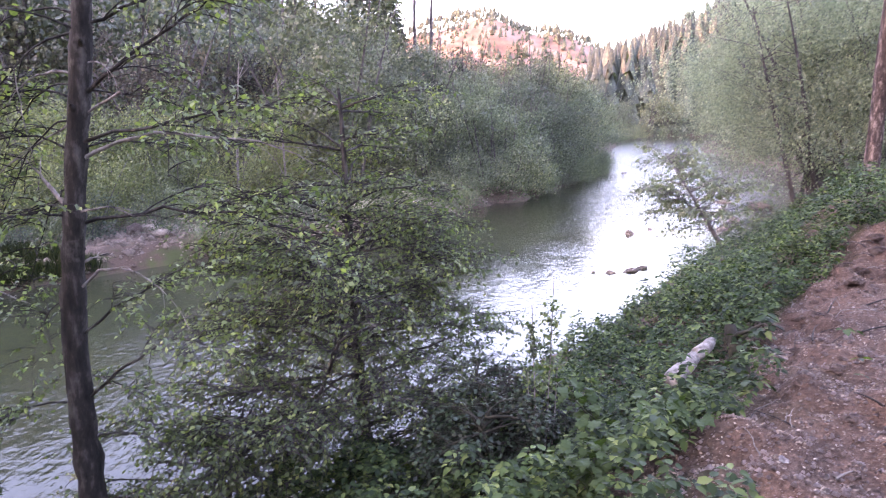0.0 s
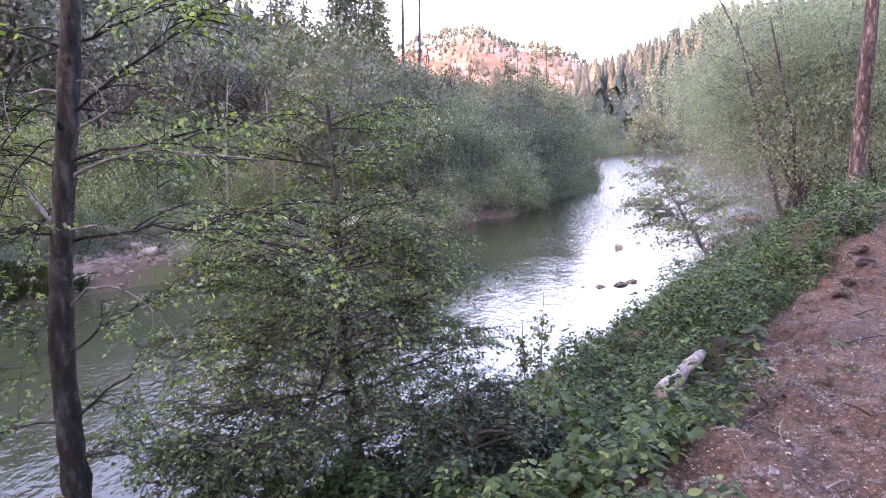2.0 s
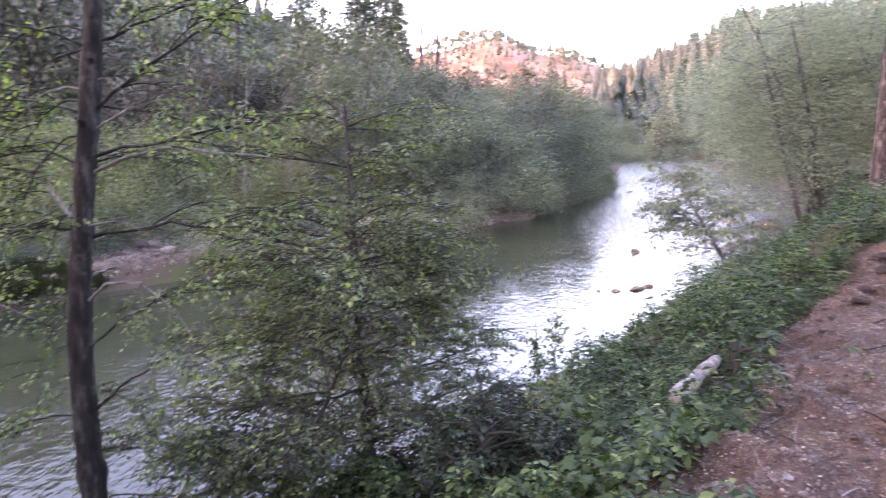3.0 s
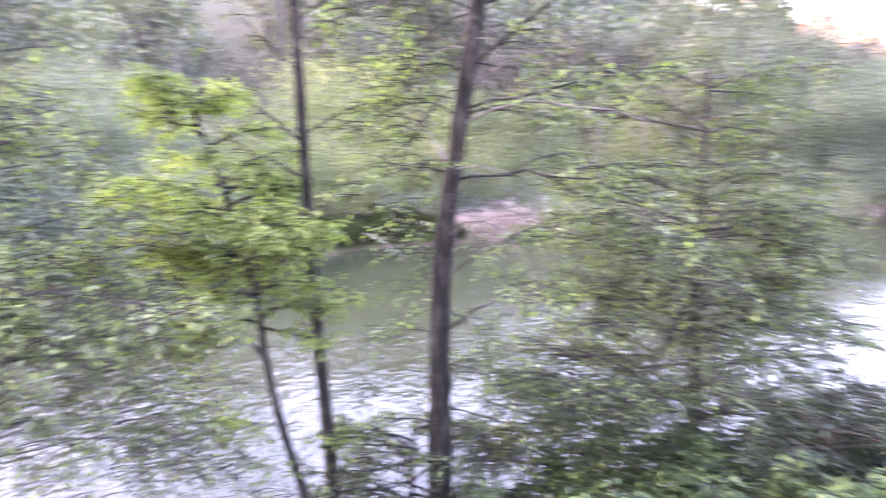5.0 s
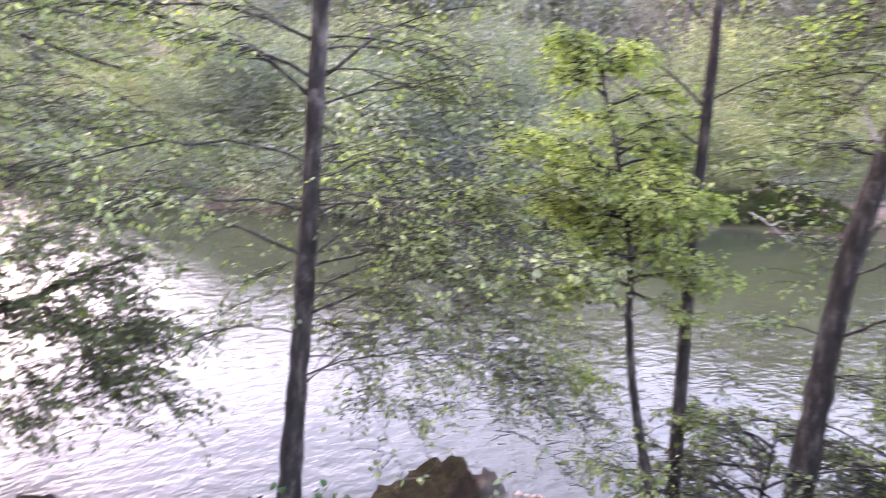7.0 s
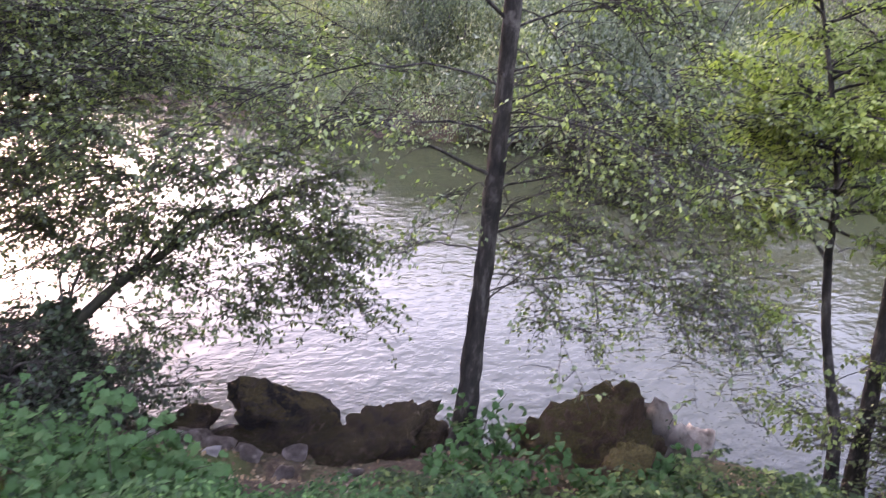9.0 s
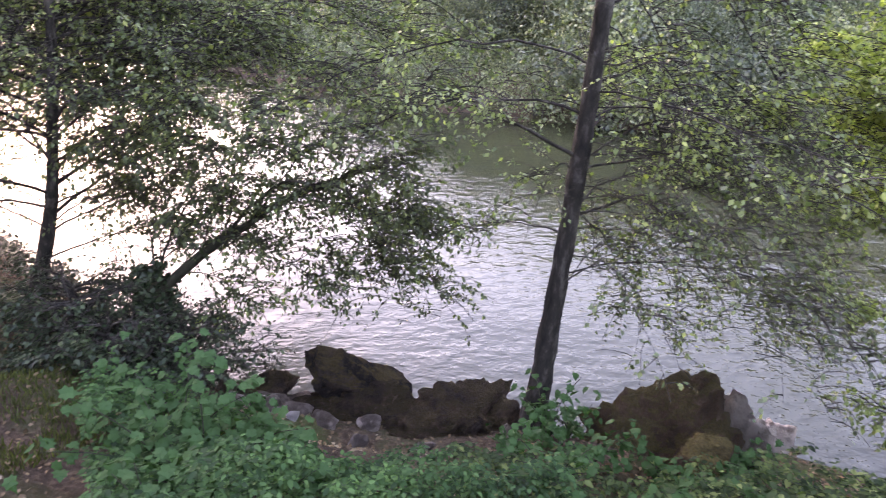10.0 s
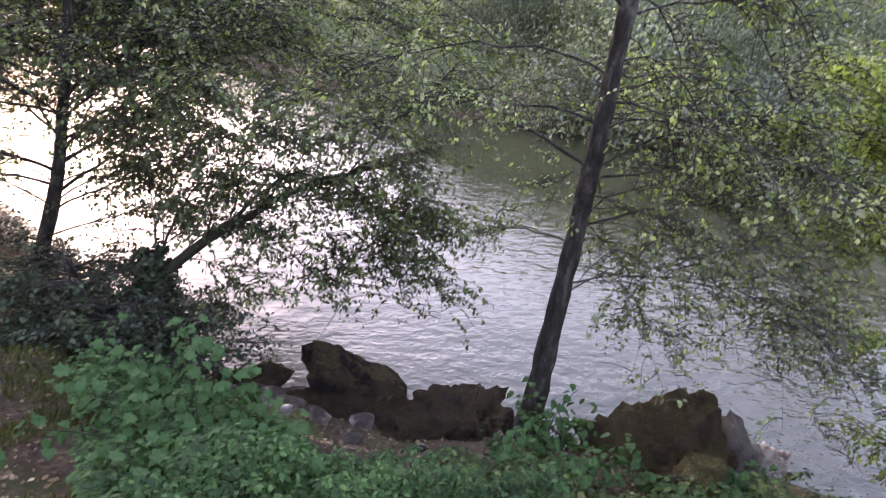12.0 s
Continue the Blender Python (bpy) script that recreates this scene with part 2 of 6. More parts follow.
def ground_mat():
    """Dirt, leaf litter, gravel and forest floor, by the masks that the ground carries."""
    m, nt, bsdf, _ = node_mat("ground")
    n1 = noise_node(nt, 1.1, 8.0, 0.62)
    n2 = noise_node(nt, 24.0, 6.0, 0.7)
    n3 = noise_node(nt, 90.0, 3.0, 0.7)
    n6 = noise_node(nt, 2.6, 6.0, 0.75)
    n4 = noise_node(nt, 0.03, 6.0, 0.6)
    dirt = ramp_node(nt, n2.outputs["Fac"], [(0.3, (0.054, 0.036, 0.026)), (0.5, (0.106, 0.070, 0.051)), (0.72, (0.215, 0.152, 0.113))])
    damp = ramp_node(nt, n1.outputs["Fac"], [(0.35, (0.62, 0.58, 0.55)), (0.62, (1.12, 1.06, 1.0))])
    dirt_c = mix_node(nt, 1.0, dirt.outputs["Color"], damp.outputs["Color"], "MULTIPLY")
    litter = ramp_node(nt, n2.outputs["Fac"], [(0.3, (0.030, 0.021, 0.014)), (0.52, (0.070, 0.047, 0.032)), (0.74, (0.15, 0.11, 0.075))])
    moss = ramp_node(nt, n1.outputs["Fac"], [(0.48, (0, 0, 0)), (0.62, (1, 1, 1))])
    litter_c = mix_node(nt, moss.outputs["Color"], litter.outputs["Color"], (0.045, 0.058, 0.018))
    gravel = ramp_node(nt, n3.outputs["Fac"], [(0.3, (0.075, 0.060, 0.050)), (0.5, (0.145, 0.118, 0.100)), (0.7, (0.25, 0.21, 0.18))])
    patch = ramp_node(nt, n6.outputs["Fac"], [(0.36, (0.42, 0.40, 0.36)), (0.5, (0.95, 0.88, 0.80)), (0.64, (1.5, 1.36, 1.22))])
    gravel_c = mix_node(nt, 1.0, gravel.outputs["Color"], patch.outputs["Color"], "MULTIPLY")
    wood = ramp_node(nt, n4.outputs["Fac"], [(0.35, (0.045, 0.055, 0.030)), (0.5, (0.09, 0.085, 0.055)), (0.68, (0.17, 0.135, 0.10))])
    tan = ramp_node(nt, n4.outputs["Fac"], [(0.38, (0.13, 0.085, 0.06)), (0.5, (0.20, 0.135, 0.10)), (0.62, (0.27, 0.19, 0.15))])
    base = litter_c
    for key, col in (("dirt", dirt_c), ("gravel", gravel_c), ("far", wood.outputs["Color"]), ("hill", tan.outputs["Color"])):
        a = nt.nodes.new("ShaderNodeAttribute")
        a.attribute_name = key
        base = mix_node(nt, a.outputs["Fac"], base, col)
    nt.links.new(base, bsdf.inputs["Base Color"])
    bsdf.inputs["Roughness"].default_value = 0.95
    bsdf.inputs["Specular IOR Level"].default_value = 0.2
    n5 = noise_node(nt, 6.0, 8.0, 0.7)
    b1 = bump_node(nt, n5.outputs["Fac"], 0.35, 0.035, bsdf)
    b2 = bump_node(nt, n2.outputs["Fac"], 1.0, 0.035, bsdf)
    b3 = bump_node(nt, n3.outputs["Fac"], 0.8, 0.012, bsdf)
    nt.links.new(b1.outputs["Normal"], b2.inputs["Normal"])
    nt.links.new(b2.outputs["Normal"], b3.inputs["Normal"])
    return m


def water_mat():
    m, nt, bsdf, _ = node_mat("river_water")
    depth = noise_node(nt, 0.12, 3.0)
    col = ramp_node(nt, depth.outputs["Fac"], [(0.35, (0.018, 0.024, 0.013)), (0.65, (0.032, 0.036, 0.019))])
    nt.links.new(col.outputs["Color"], bsdf.inputs["Base Color"])
    bsdf.inputs["Roughness"].default_value = 0.03
    bsdf.inputs["IOR"].default_value = 1.333
    ripple = noise_node(nt, 7.0, 3.0, 0.55, (1.0, 0.75, 1.0))
    swell = noise_node(nt, 1.7, 4.0, 0.6, (1.0, 0.5, 1.0))
    calm = noise_node(nt, 0.22, 2.0)
    amount = ramp_node(nt, calm.outputs["Fac"], [(0.40, (0.40, 0.40, 0.40)), (0.62, (1, 1, 1))])
    b1 = bump_node(nt, swell.outputs["Fac"], 0.8, 0.028, bsdf)
    b2 = nt.nodes.new("ShaderNodeBump")
    b2.inputs["Distance"].default_value = 0.019
    s = nt.nodes.new("ShaderNodeMath")
    s.operation = "MULTIPLY"
    s.inputs[1].default_value = 0.9
    nt.links.new(amount.outputs["Color"], s.inputs[0])
    nt.links.new(s.outputs[0], b2.inputs["Strength"])
    nt.links.new(ripple.outputs["Fac"], b2.inputs["Height"])
    nt.links.new(b1.outputs["Normal"], b2.inputs["Normal"])
    chop = noise_node(nt, 2.6, 4.0, 0.65, (1.0, 0.6, 1.0))
    riffle = nt.nodes.new("ShaderNodeAttribute")
    riffle.attribute_name = "riffle"
    b3 = nt.nodes.new("ShaderNodeBump")
    b3.inputs["Distance"].default_value = 0.11
    nt.links.new(riffle.outputs["Fac"], b3.inputs["Strength"])
    nt.links.new(chop.outputs["Fac"], b3.inputs["Height"])
    nt.links.new(b2.outputs["Normal"], b3.inputs["Normal"])
    nt.links.new(b3.outputs["Normal"], bsdf.inputs["Normal"])
    return m


GROUND, WATER = ground_mat(), water_mat()


# ---- mesh tools ----
def mesh_of(name, verts, faces, mat, smooth=True):
    me = bpy.data.meshes.new(name)
    verts = np.asarray(verts, dtype=np.float32)
    if isinstance(faces, np.ndarray):
        k = faces.shape[1]
        me.vertices.add(len(verts))
        me.vertices.foreach_set("co", verts.ravel())
        me.loops.add(faces.size)
        me.loops.foreach_set("vertex_index", faces.astype(np.int32).ravel())
        me.polygons.add(len(faces))
        me.polygons.foreach_set("loop_start", np.arange(0, faces.size, k, dtype=np.int32))
    else:
        me.from_pydata(verts.tolist(), [], faces)
    me.update(calc_edges=True)
    if smooth:
        me.polygons.foreach_set("use_smooth", np.ones(len(me.polygons), dtype=bool))
    me.materials.append(mat)
    me.validate()
    return me


def part(name, me, parent, label="", kind=""):
    ob = new(name, me)
    ob.parent = parent
    return tagged(ob, label, kind=kind)


def thing(name, place, label, category, group="", kind=""):
    ob = new(name)
    ob.location = place
    ob.empty_display_size = 0.2
    return tagged(ob, label, category, group, kind)


def tube(points, radii, sides=8, rough=0.0, r=rng):
    """A tapering tube of quads along the points, with an end cap that comes to a point."""
    p = np.asarray(points, float)
    rad = np.asarray(radii, float)
    d = np.gradient(p, axis=0)
    d /= np.linalg.norm(d, axis=1, keepdims=True) + 1e-9
    ref = np.where(np.abs(d[:, 2:3]) > 0.9, [[1.0, 0, 0]], [[0, 0, 1.0]])
    u = np.cross(d, ref)
    u /= np.linalg.norm(u, axis=1, keepdims=True) + 1e-9
    v = np.cross(d, u)
    a = np.arange(sides) * 2 * np.pi / sides
    ring = rad[:, None] * (1 + rough * r.normal(size=(len(p), sides)))
    vs = p[:, None] + ring[..., None] * (np.cos(a)[None, :, None] * u[:, None] + np.sin(a)[None, :, None] * v[:, None])
    i, j = np.meshgrid(np.arange(len(p) - 1), np.arange(sides), indexing="ij")
    k = (j + 1) % sides
    f = np.stack([i * sides + j, i * sides + k, (i + 1) * sides + k, (i + 1) * sides + j], -1).reshape(-1, 4)
    return vs.reshape(-1, 3), f


def join(pieces):
    vs, fs, n = [], [], 0
    for v, f in pieces:
        vs.append(v)
        fs.append(f + n)
        n += len(v)
    return np.concatenate(vs), np.concatenate(fs)


LEAF = np.array([(0, 0, 0), (0.26, 0.29, 0.06), (0.62, 0.25, 0.05), (1.0, 0, -0.10), (0.62, -0.25, 0.05), (0.26, -0.29, 0.06)])
SLIM = np.array([(0, 0, 0), (0.32, 0.13, 0.03), (0.72, 0.11, 0.02), (1.0, 0, -0.05), (0.72, -0.11, 0.02), (0.32, -0.13, 0.03)])


CARD = np.array([(0, 0, 0), (0.45, 0.34, 0.05), (1.0, 0, -0.05), (0.45, -0.34, 0.05)])
SLIM_CARD = CARD * [1, 0.36, 1]


def leaves(place, along, facing, size, shape=LEAF):
    """One folded leaf at each place: along is where its tip points, facing its upper side."""
    n = len(place)
    a = along / (np.linalg.norm(along, axis=1, keepdims=True) + 1e-9)
    s = np.cross(facing, a)
    s /= np.linalg.norm(s, axis=1, keepdims=True) + 1e-9
    t = np.cross(a, s)
    k = len(shape)
    v = place[:, None] + np.asarray(size)[:, None, None] * (shape[None, :, 0:1] * a[:, None] + shape[None, :, 1:2] * s[:, None] + shape[None, :, 2:3] * t[:, None])
    b = (np.arange(n) * k)[:, None]
    f = b + np.array([0, 1, 2, 3]) if k == 4 else np.concatenate([b + np.array([0, 1, 2, 3]), b + np.array([0, 3, 4, 5])])
    return v.reshape(-1, 3), f


LOBES = [(0.0, 0.10), (-0.12, 0.26), (0.10, 0.30), (0.22, 0.52), (0.40, 0.34), (0.62, 0.40), (0.68, 0.20), (1.0, 0.0)]


def lobed_leaf(size, bend, mat):
    """A broad leaf with five pointed lobes, folded along its midrib."""
    rib = [(-0.02, 0, 0), (0.3, 0, 0.0), (0.62, 0, -0.03)]
    top = [(x, y, 0.16 * y - bend * x * x) for x, y in LOBES]
    low = [(x, -y, z) for x, y, z in top[:-1]]
    v = np.array(rib + top + low) * size
    t, b = 3, 3 + len(top)
    f = [[0, t + 1, t], [0, 1, t + 2, t + 1], [1, t + 3, t + 2], [1, t + 4, t + 3], [1, 2, t + 5, t + 4], [2, t + 6, t + 5], [2, t + 7, t + 6],
         [0, b, b + 1], [0, b + 1, b + 2, 1], [1, b + 2, b + 3], [1, b + 3, b + 4], [1, b + 4, b + 5, 2], [2, b + 5, b + 6], [2, b + 6, t + 7]]
    return mesh_of("leaf", v, f, mat, smooth=False)


def smoothstep(a, b, x):
    t = np.clip((np.asarray(x, float) - a) / (b - a), 0, 1)
    return t * t * (3 - 2 * t)


GRID = np.random.default_rng(3).normal(size=(64, 64))


def bumps(x, y, scale):
    """Smooth noise over the plan, one swell in about `scale` metres."""
    gx, gy = np.asarray(x, float) / scale, np.asarray(y, float) / scale
    i, j = np.floor(gx).astype(int), np.floor(gy).astype(int)
    fx, fy = gx - i, gy - j
    fx, fy = fx * fx * (3 - 2 * fx), fy * fy * (3 - 2 * fy)
    g = lambda a, b: GRID[a % 64, b % 64]
    return (g(i, j) * (1 - fx) + g(i + 1, j) * fx) * (1 - fy) + (g(i, j + 1) * (1 - fx) + g(i + 1, j + 1) * fx) * fy


# ---- the river's two banks and the lie of the land ----
NEAR_BANK = np.array([(-900, -330), (-80, -48), (-30, -23), (-14, -9.5), (-8.4, -4.2), (-6.2, -2.2), (-5.0, -0.9), (-4.6, 0.2), (-4.35, 1.0), (-3.85, 2.5),
                      (-2.9, 4.3), (-1.1, 6.6), (0.5, 8.3), (1.8, 10.4), (4.6, 15.0), (9.2, 21.6), (13.0, 26.6), (16.5, 32.0), (20.5, 40), (25, 52), (34, 96), (46, 128), (70, 160), (110, 185), (900, 330)])
FAR_BANK = np.array([(-900, -270), (-80, -28), (-34, -11), (-22, -3.5), (-17, 1.5), (-14.4, 6.0), (-12.7, 10.2), (-11.6, 13.2), (-9.7, 17.0), (-6.0, 21.5), (0.0, 28.6), (2.0, 32.0),
                     (4.3, 35.6), (11.3, 51), (19, 82), (33, 136), (50, 180), (100, 212), (900, 360)])


def side_of(line, x, y):
    """Distance from a bank's line, positive to the right of its course."""
    x, y = np.asarray(x, float), np.asarray(y, float)
    best = np.full(x.shape, 1e9)
    sign = np.ones(x.shape)
    for (ax, ay), (bx, by) in zip(line[:-1], line[1:]):
        dx, dy = bx - ax, by - ay
        t = np.clip(((x - ax) * dx + (y - ay) * dy) / (dx * dx + dy * dy), 0, 1)
        ex, ey = x - ax - t * dx, y - ay - t * dy
        d = np.hypot(ex, ey)
        s = np.sign(ex * dy - ey * dx)
        hit = d < best
        best = np.where(hit, d, best)
        sign = np.where(hit, np.where(s == 0, 1, s), sign)
    return best * sign


def lay_of_land(x, y):
    """Height of the ground, and the distances inland from the near and the far bank."""
    x, y = np.asarray(x, float), np.asarray(y, float)
    wob = 0.22 * bumps(x, y, 1.3) + 0.10 * bumps(x, y, 0.45)
    dn = side_of(NEAR_BANK, x, y) + wob * smoothstep(60, 20, np.hypot(x, y))
    df = -side_of(FAR_BANK, x, y) + 1.6 * wob
    steep = np.interp(dn, [-4, -1, 0, 0.3, 1, 2, 3.0, 3.5, 3.9, 5, 9, 14, 40, 120, 400, 900], [-1.1, -0.5, 0, 0.16, 0.42, 0.88, 1.30, 1.46, 1.68, 1.74, 1.85, 3.2, 16, 60, 190, 260])
    gentle = np.interp(dn, [-4, -1, 0, 0.4, 5, 8, 12, 40, 120, 400, 900], [-1.1, -0.4, 0, 0.16, 0.75, 1.6, 2.8, 14, 45, 150, 220])
    far_on = smoothstep(12, 24, y)
    near = steep * (1 - far_on) + gentle * far_on
    low = (0.45 + 0.55 * smoothstep(0, 45, y)) * (1 - 0.75 * smoothstep(95, 175, y) * smoothstep(-70, -10, x))
    far = np.interp(df, [-4, -1, 0, 0.25, 1, 12, 25, 45, 120, 300, 900], [-1.1, -0.4, 0, 0.22, 0.42, 0.9, 2.0, 8, 38, 70, 110]) * np.where(df > 12, low * (1 + 0.25 * smoothstep(-0.24, -0.5, x / np.maximum(y, 3.0)) * smoothstep(2, 12, y)), 1)
    z = np.where(dn > -0.0, near, np.where(df > 0, far, np.maximum(near, far)))
    hill = 111 * np.exp(-(((x - 38) / 180) ** 2) - ((y - 720) / 150) ** 2) * (1 + 0.05 * bumps(x, y, 40))
    z = np.where(y > 250, np.maximum(z * smoothstep(700, 300, y), hill), z)
    # Unseen hill upstream, added to keep the low sun off the valley.
    z = z + 200 * np.clip(1 - ((x + 520) / 390) ** 2 - ((y + 390) / 430) ** 2, 0, 1) ** 2
    z = z + 0.55 * np.exp(-(((x - 3.0 - 0.55 * (y - 34.6)) / 0.7) ** 2) - ((y - 34.6) / 1.7) ** 2)
    z = z + 0.55 * smoothstep(7, 11, y) * smoothstep(21, 15, y) * smoothstep(2.2, 3.8, dn) * smoothstep(60, 20, dn)
    off = dn - dirt_edge(x, y)
    bare = smoothstep(2.2, 3.2, y) * smoothstep(12, 9, y) * smoothstep(-0.4, 0.8, x)
    z = z + bare * (0.11 * smoothstep(-0.04, 0.12, off + 0.10 * bumps(x, y, 0.3)) - 0.08 * smoothstep(0.1, 1.0, off) + smoothstep(0.0, 0.2, off) * smoothstep(1.6, 0.5, off) * 0.07 * np.abs(bumps(x * 0.8 + y * 0.5, y * 0.6 - x, 0.33)))
    land = smoothstep(-0.2, 0.6, np.maximum(dn, df))
    z = z + smoothstep(2.6, 3.4, dn) * smoothstep(9, 6, dn) * (0.045 * bumps(x + 7, y, 0.42) + 0.035 * np.abs(bumps(x, y + 5, 0.24)) + 0.012 * bumps(x, y - 9, 0.13))
    z = z + land * (0.04 * bumps(x, y, 0.55) + 0.018 * bumps(x, y, 0.21) + 0.04 * bumps(x, y, 1.7)) * smoothstep(0, 1, np.maximum(dn, df))
    return z, dn, df


def dirt_edge(x, y):
    """How far inland the bare dirt begins."""
    return np.interp(y, [2, 3.1, 3.6, 4.1, 4.6, 5.1, 6.2, 7.0, 7.8, 8.5, 8.9, 9.6, 10.5, 12.5, 15], [4.4, 4.27, 4.20, 4.10, 3.74, 3.32, 3.02, 3.02, 3.28, 3.6, 3.8, 4.1, 4.6, 6.0, 8.5]) + 0.08 * bumps(x, y, 0.9)


def ground_at(x, y):
    return float(lay_of_land(np.array([x]), np.array([y]))[0][0])


def spaced(lo, hi, fine, reach):
    """Grid lines: even between lo and hi, then wider and wider out to reach."""
    mid = np.arange(lo, hi, fine)
    step, out = fine, [0.0]
    while out[-1] < reach:
        step *= 1.12
        out.append(out[-1] + step)
    out = np.array(out[1:])
    return np.concatenate([lo - out[::-1], mid, mid[-1] + out])


gx, gy = spaced(-6.5, 6.5, 0.07, 1400), spaced(-3.5, 11.0, 0.07, 1400)
GX, GY = np.meshgrid(gx, gy)
GZ, DN, DF = lay_of_land(GX, GY)
nx, ny = len(gx), len(gy)
ii, jj = np.meshgrid(np.arange(ny - 1), np.arange(nx - 1), indexing="ij")
quads = np.stack([ii * nx + jj, ii * nx + jj + 1, (ii + 1) * nx + jj + 1, (ii + 1) * nx + jj], -1).reshape(-1, 4)
gme = mesh_of("ground", np.stack([GX, GY, GZ], -1).reshape(-1, 3), quads, GROUND)
edge = dirt_edge(GX, GY)
masks = {
    "dirt": smoothstep(-0.15, 0.2, DN - edge) * smoothstep(-1.6, 0.6, GY + 0.45 * GX) * smoothstep(14, 10, DN),
    "gravel": smoothstep(0.8, 1.8, DF + 0.5 * bumps(GX, GY, 1.5)) * smoothstep(9, 4.5, DF + bumps(GX + 9, GY, 2.0)) * smoothstep(8, 13, GY) * smoothstep(29, 25, GY) + smoothstep(-1.5, -0.3, DN) * smoothstep(0.5, 0.1, DN) * 0.15 + np.exp(-(((GX - 3.2 - 0.55 * (GY - 34.6)) / 1.2) ** 2) - ((GY - 34.6) / 3.2) ** 2) * 1.5 + smoothstep(20, 26, GY) * smoothstep(-1, 0, DN) * smoothstep(2.2, 0.7, DN),
    "hill": smoothstep(420, 520, GY),
    "far": np.maximum(smoothstep(16, 26, DF), smoothstep(12, 20, DN)),
}
for key, value in masks.items():
    a = gme.attributes.new(key, "FLOAT", "POINT")
    a.data.foreach_set("value", np.clip(value, 0, 1).astype(np.float32).ravel())
ground = tagged(new("ground", gme), "brown dirt bank and gravel ground along the river", "ground", kind="structure")

wx, wy = spaced(-30, 30, 2.0, 900), spaced(-30, 60, 2.0, 900)
WX, WY = np.meshgrid(wx, wy)
ii, jj = np.meshgrid(np.arange(len(wy) - 1), np.arange(len(wx) - 1), indexing="ij")
wq = np.stack([ii * len(wx) + jj, ii * len(wx) + jj + 1, (ii + 1) * len(wx) + jj + 1, (ii + 1) * len(wx) + jj], -1).reshape(-1, 4)
water = tagged(new("water", mesh_of("water", np.stack([WX, WY, 0 * WX], -1).reshape(-1, 3), wq, WATER)), "rippled grey-green river water mirroring the pale sky", "river", kind="structure")
a = water.data.attributes.new("riffle", "FLOAT", "POINT")
a.data.foreach_set("value", (smoothstep(21, 30, WY) * smoothstep(2, 8, WX)).astype(np.float32).ravel())


# ---- trees ----
EYE = np.array([-0.1, -0.3])


def limb_path(start, azimuth, length, e0, e1, steps=9, wobble=0.04, r=rng):
    """A limb that leaves at the elevation e0 and bends to e1 (degrees) along its length."""
    el = np.radians(np.linspace(e0, e1, steps))
    az = azimuth + np.cumsum(r.normal(0, wobble, steps))
    step = length / steps
    d = np.stack([np.cos(az) * np.cos(el), np.sin(az) * np.cos(el), np.sin(el)], -1) * step
    return np.concatenate([[start], start + np.cumsum(d, axis=0)])


def spray(path, count, reach, leaf, r, gap=0.045, droop=0.5, begin=0.25, bare=0.0):
    """Twigs along a limb, and the leaves that hang from them. Returns wood pieces and leaf rows."""
    wood, at, tip = [], [], []
    n = len(path)
    for _ in range(count):
        s = begin + (1 - begin) * r.random() ** 0.8
        i = min(int(s * (n - 1)), n - 2)
        o = path[i] + (path[i + 1] - path[i]) * (s * (n - 1) - i)
        fwd = path[i + 1] - path[i]
        az = math.atan2(fwd[1], fwd[0]) + r.choice([-1, 1]) * r.uniform(0.3, 1.2)
        ln = reach * r.uniform(0.45, 1.1) * (1.15 - 0.5 * s)
        e0 = r.uniform(-10, 35)
        tw = limb_path(o, az, ln, e0, e0 - droop * r.uniform(50, 110), 4, 0.14, r)
        wood.append(tube(tw, np.linspace(0.0045, 0.0015, len(tw)), 3))
        if r.random() < bare:
            continue
        m = max(3, int(ln / gap))
        q = np.sort(r.random(m)) ** 0.8 * (len(tw) - 1.001)
        k = q.astype(int)
        at.append(tw[k] + (tw[k + 1] - tw[k]) * (q - k)[:, None] + r.normal(0, 0.015, (m, 3)))
        side = r.normal(size=(m, 3)) * [1, 1, 0.5]
        tip.append((tw[k + 1] - tw[k]) / ln * 3 + side * 0.9 + [0, 0, -0.45])
    return wood, at, tip


def leaf_mesh(name, at, tip, size, mat, r, shape=LEAF, flat=0.6, out=None):
    p, a = np.concatenate(at), np.concatenate(tip)
    up = r.normal(size=p.shape) * flat + ([0, 0, 1] if out is None else np.concatenate(out))
    return mesh_of(name, *leaves(p, a, up, size * r.uniform(0.6, 1.25, len(p)), shape), mat, smooth=False)


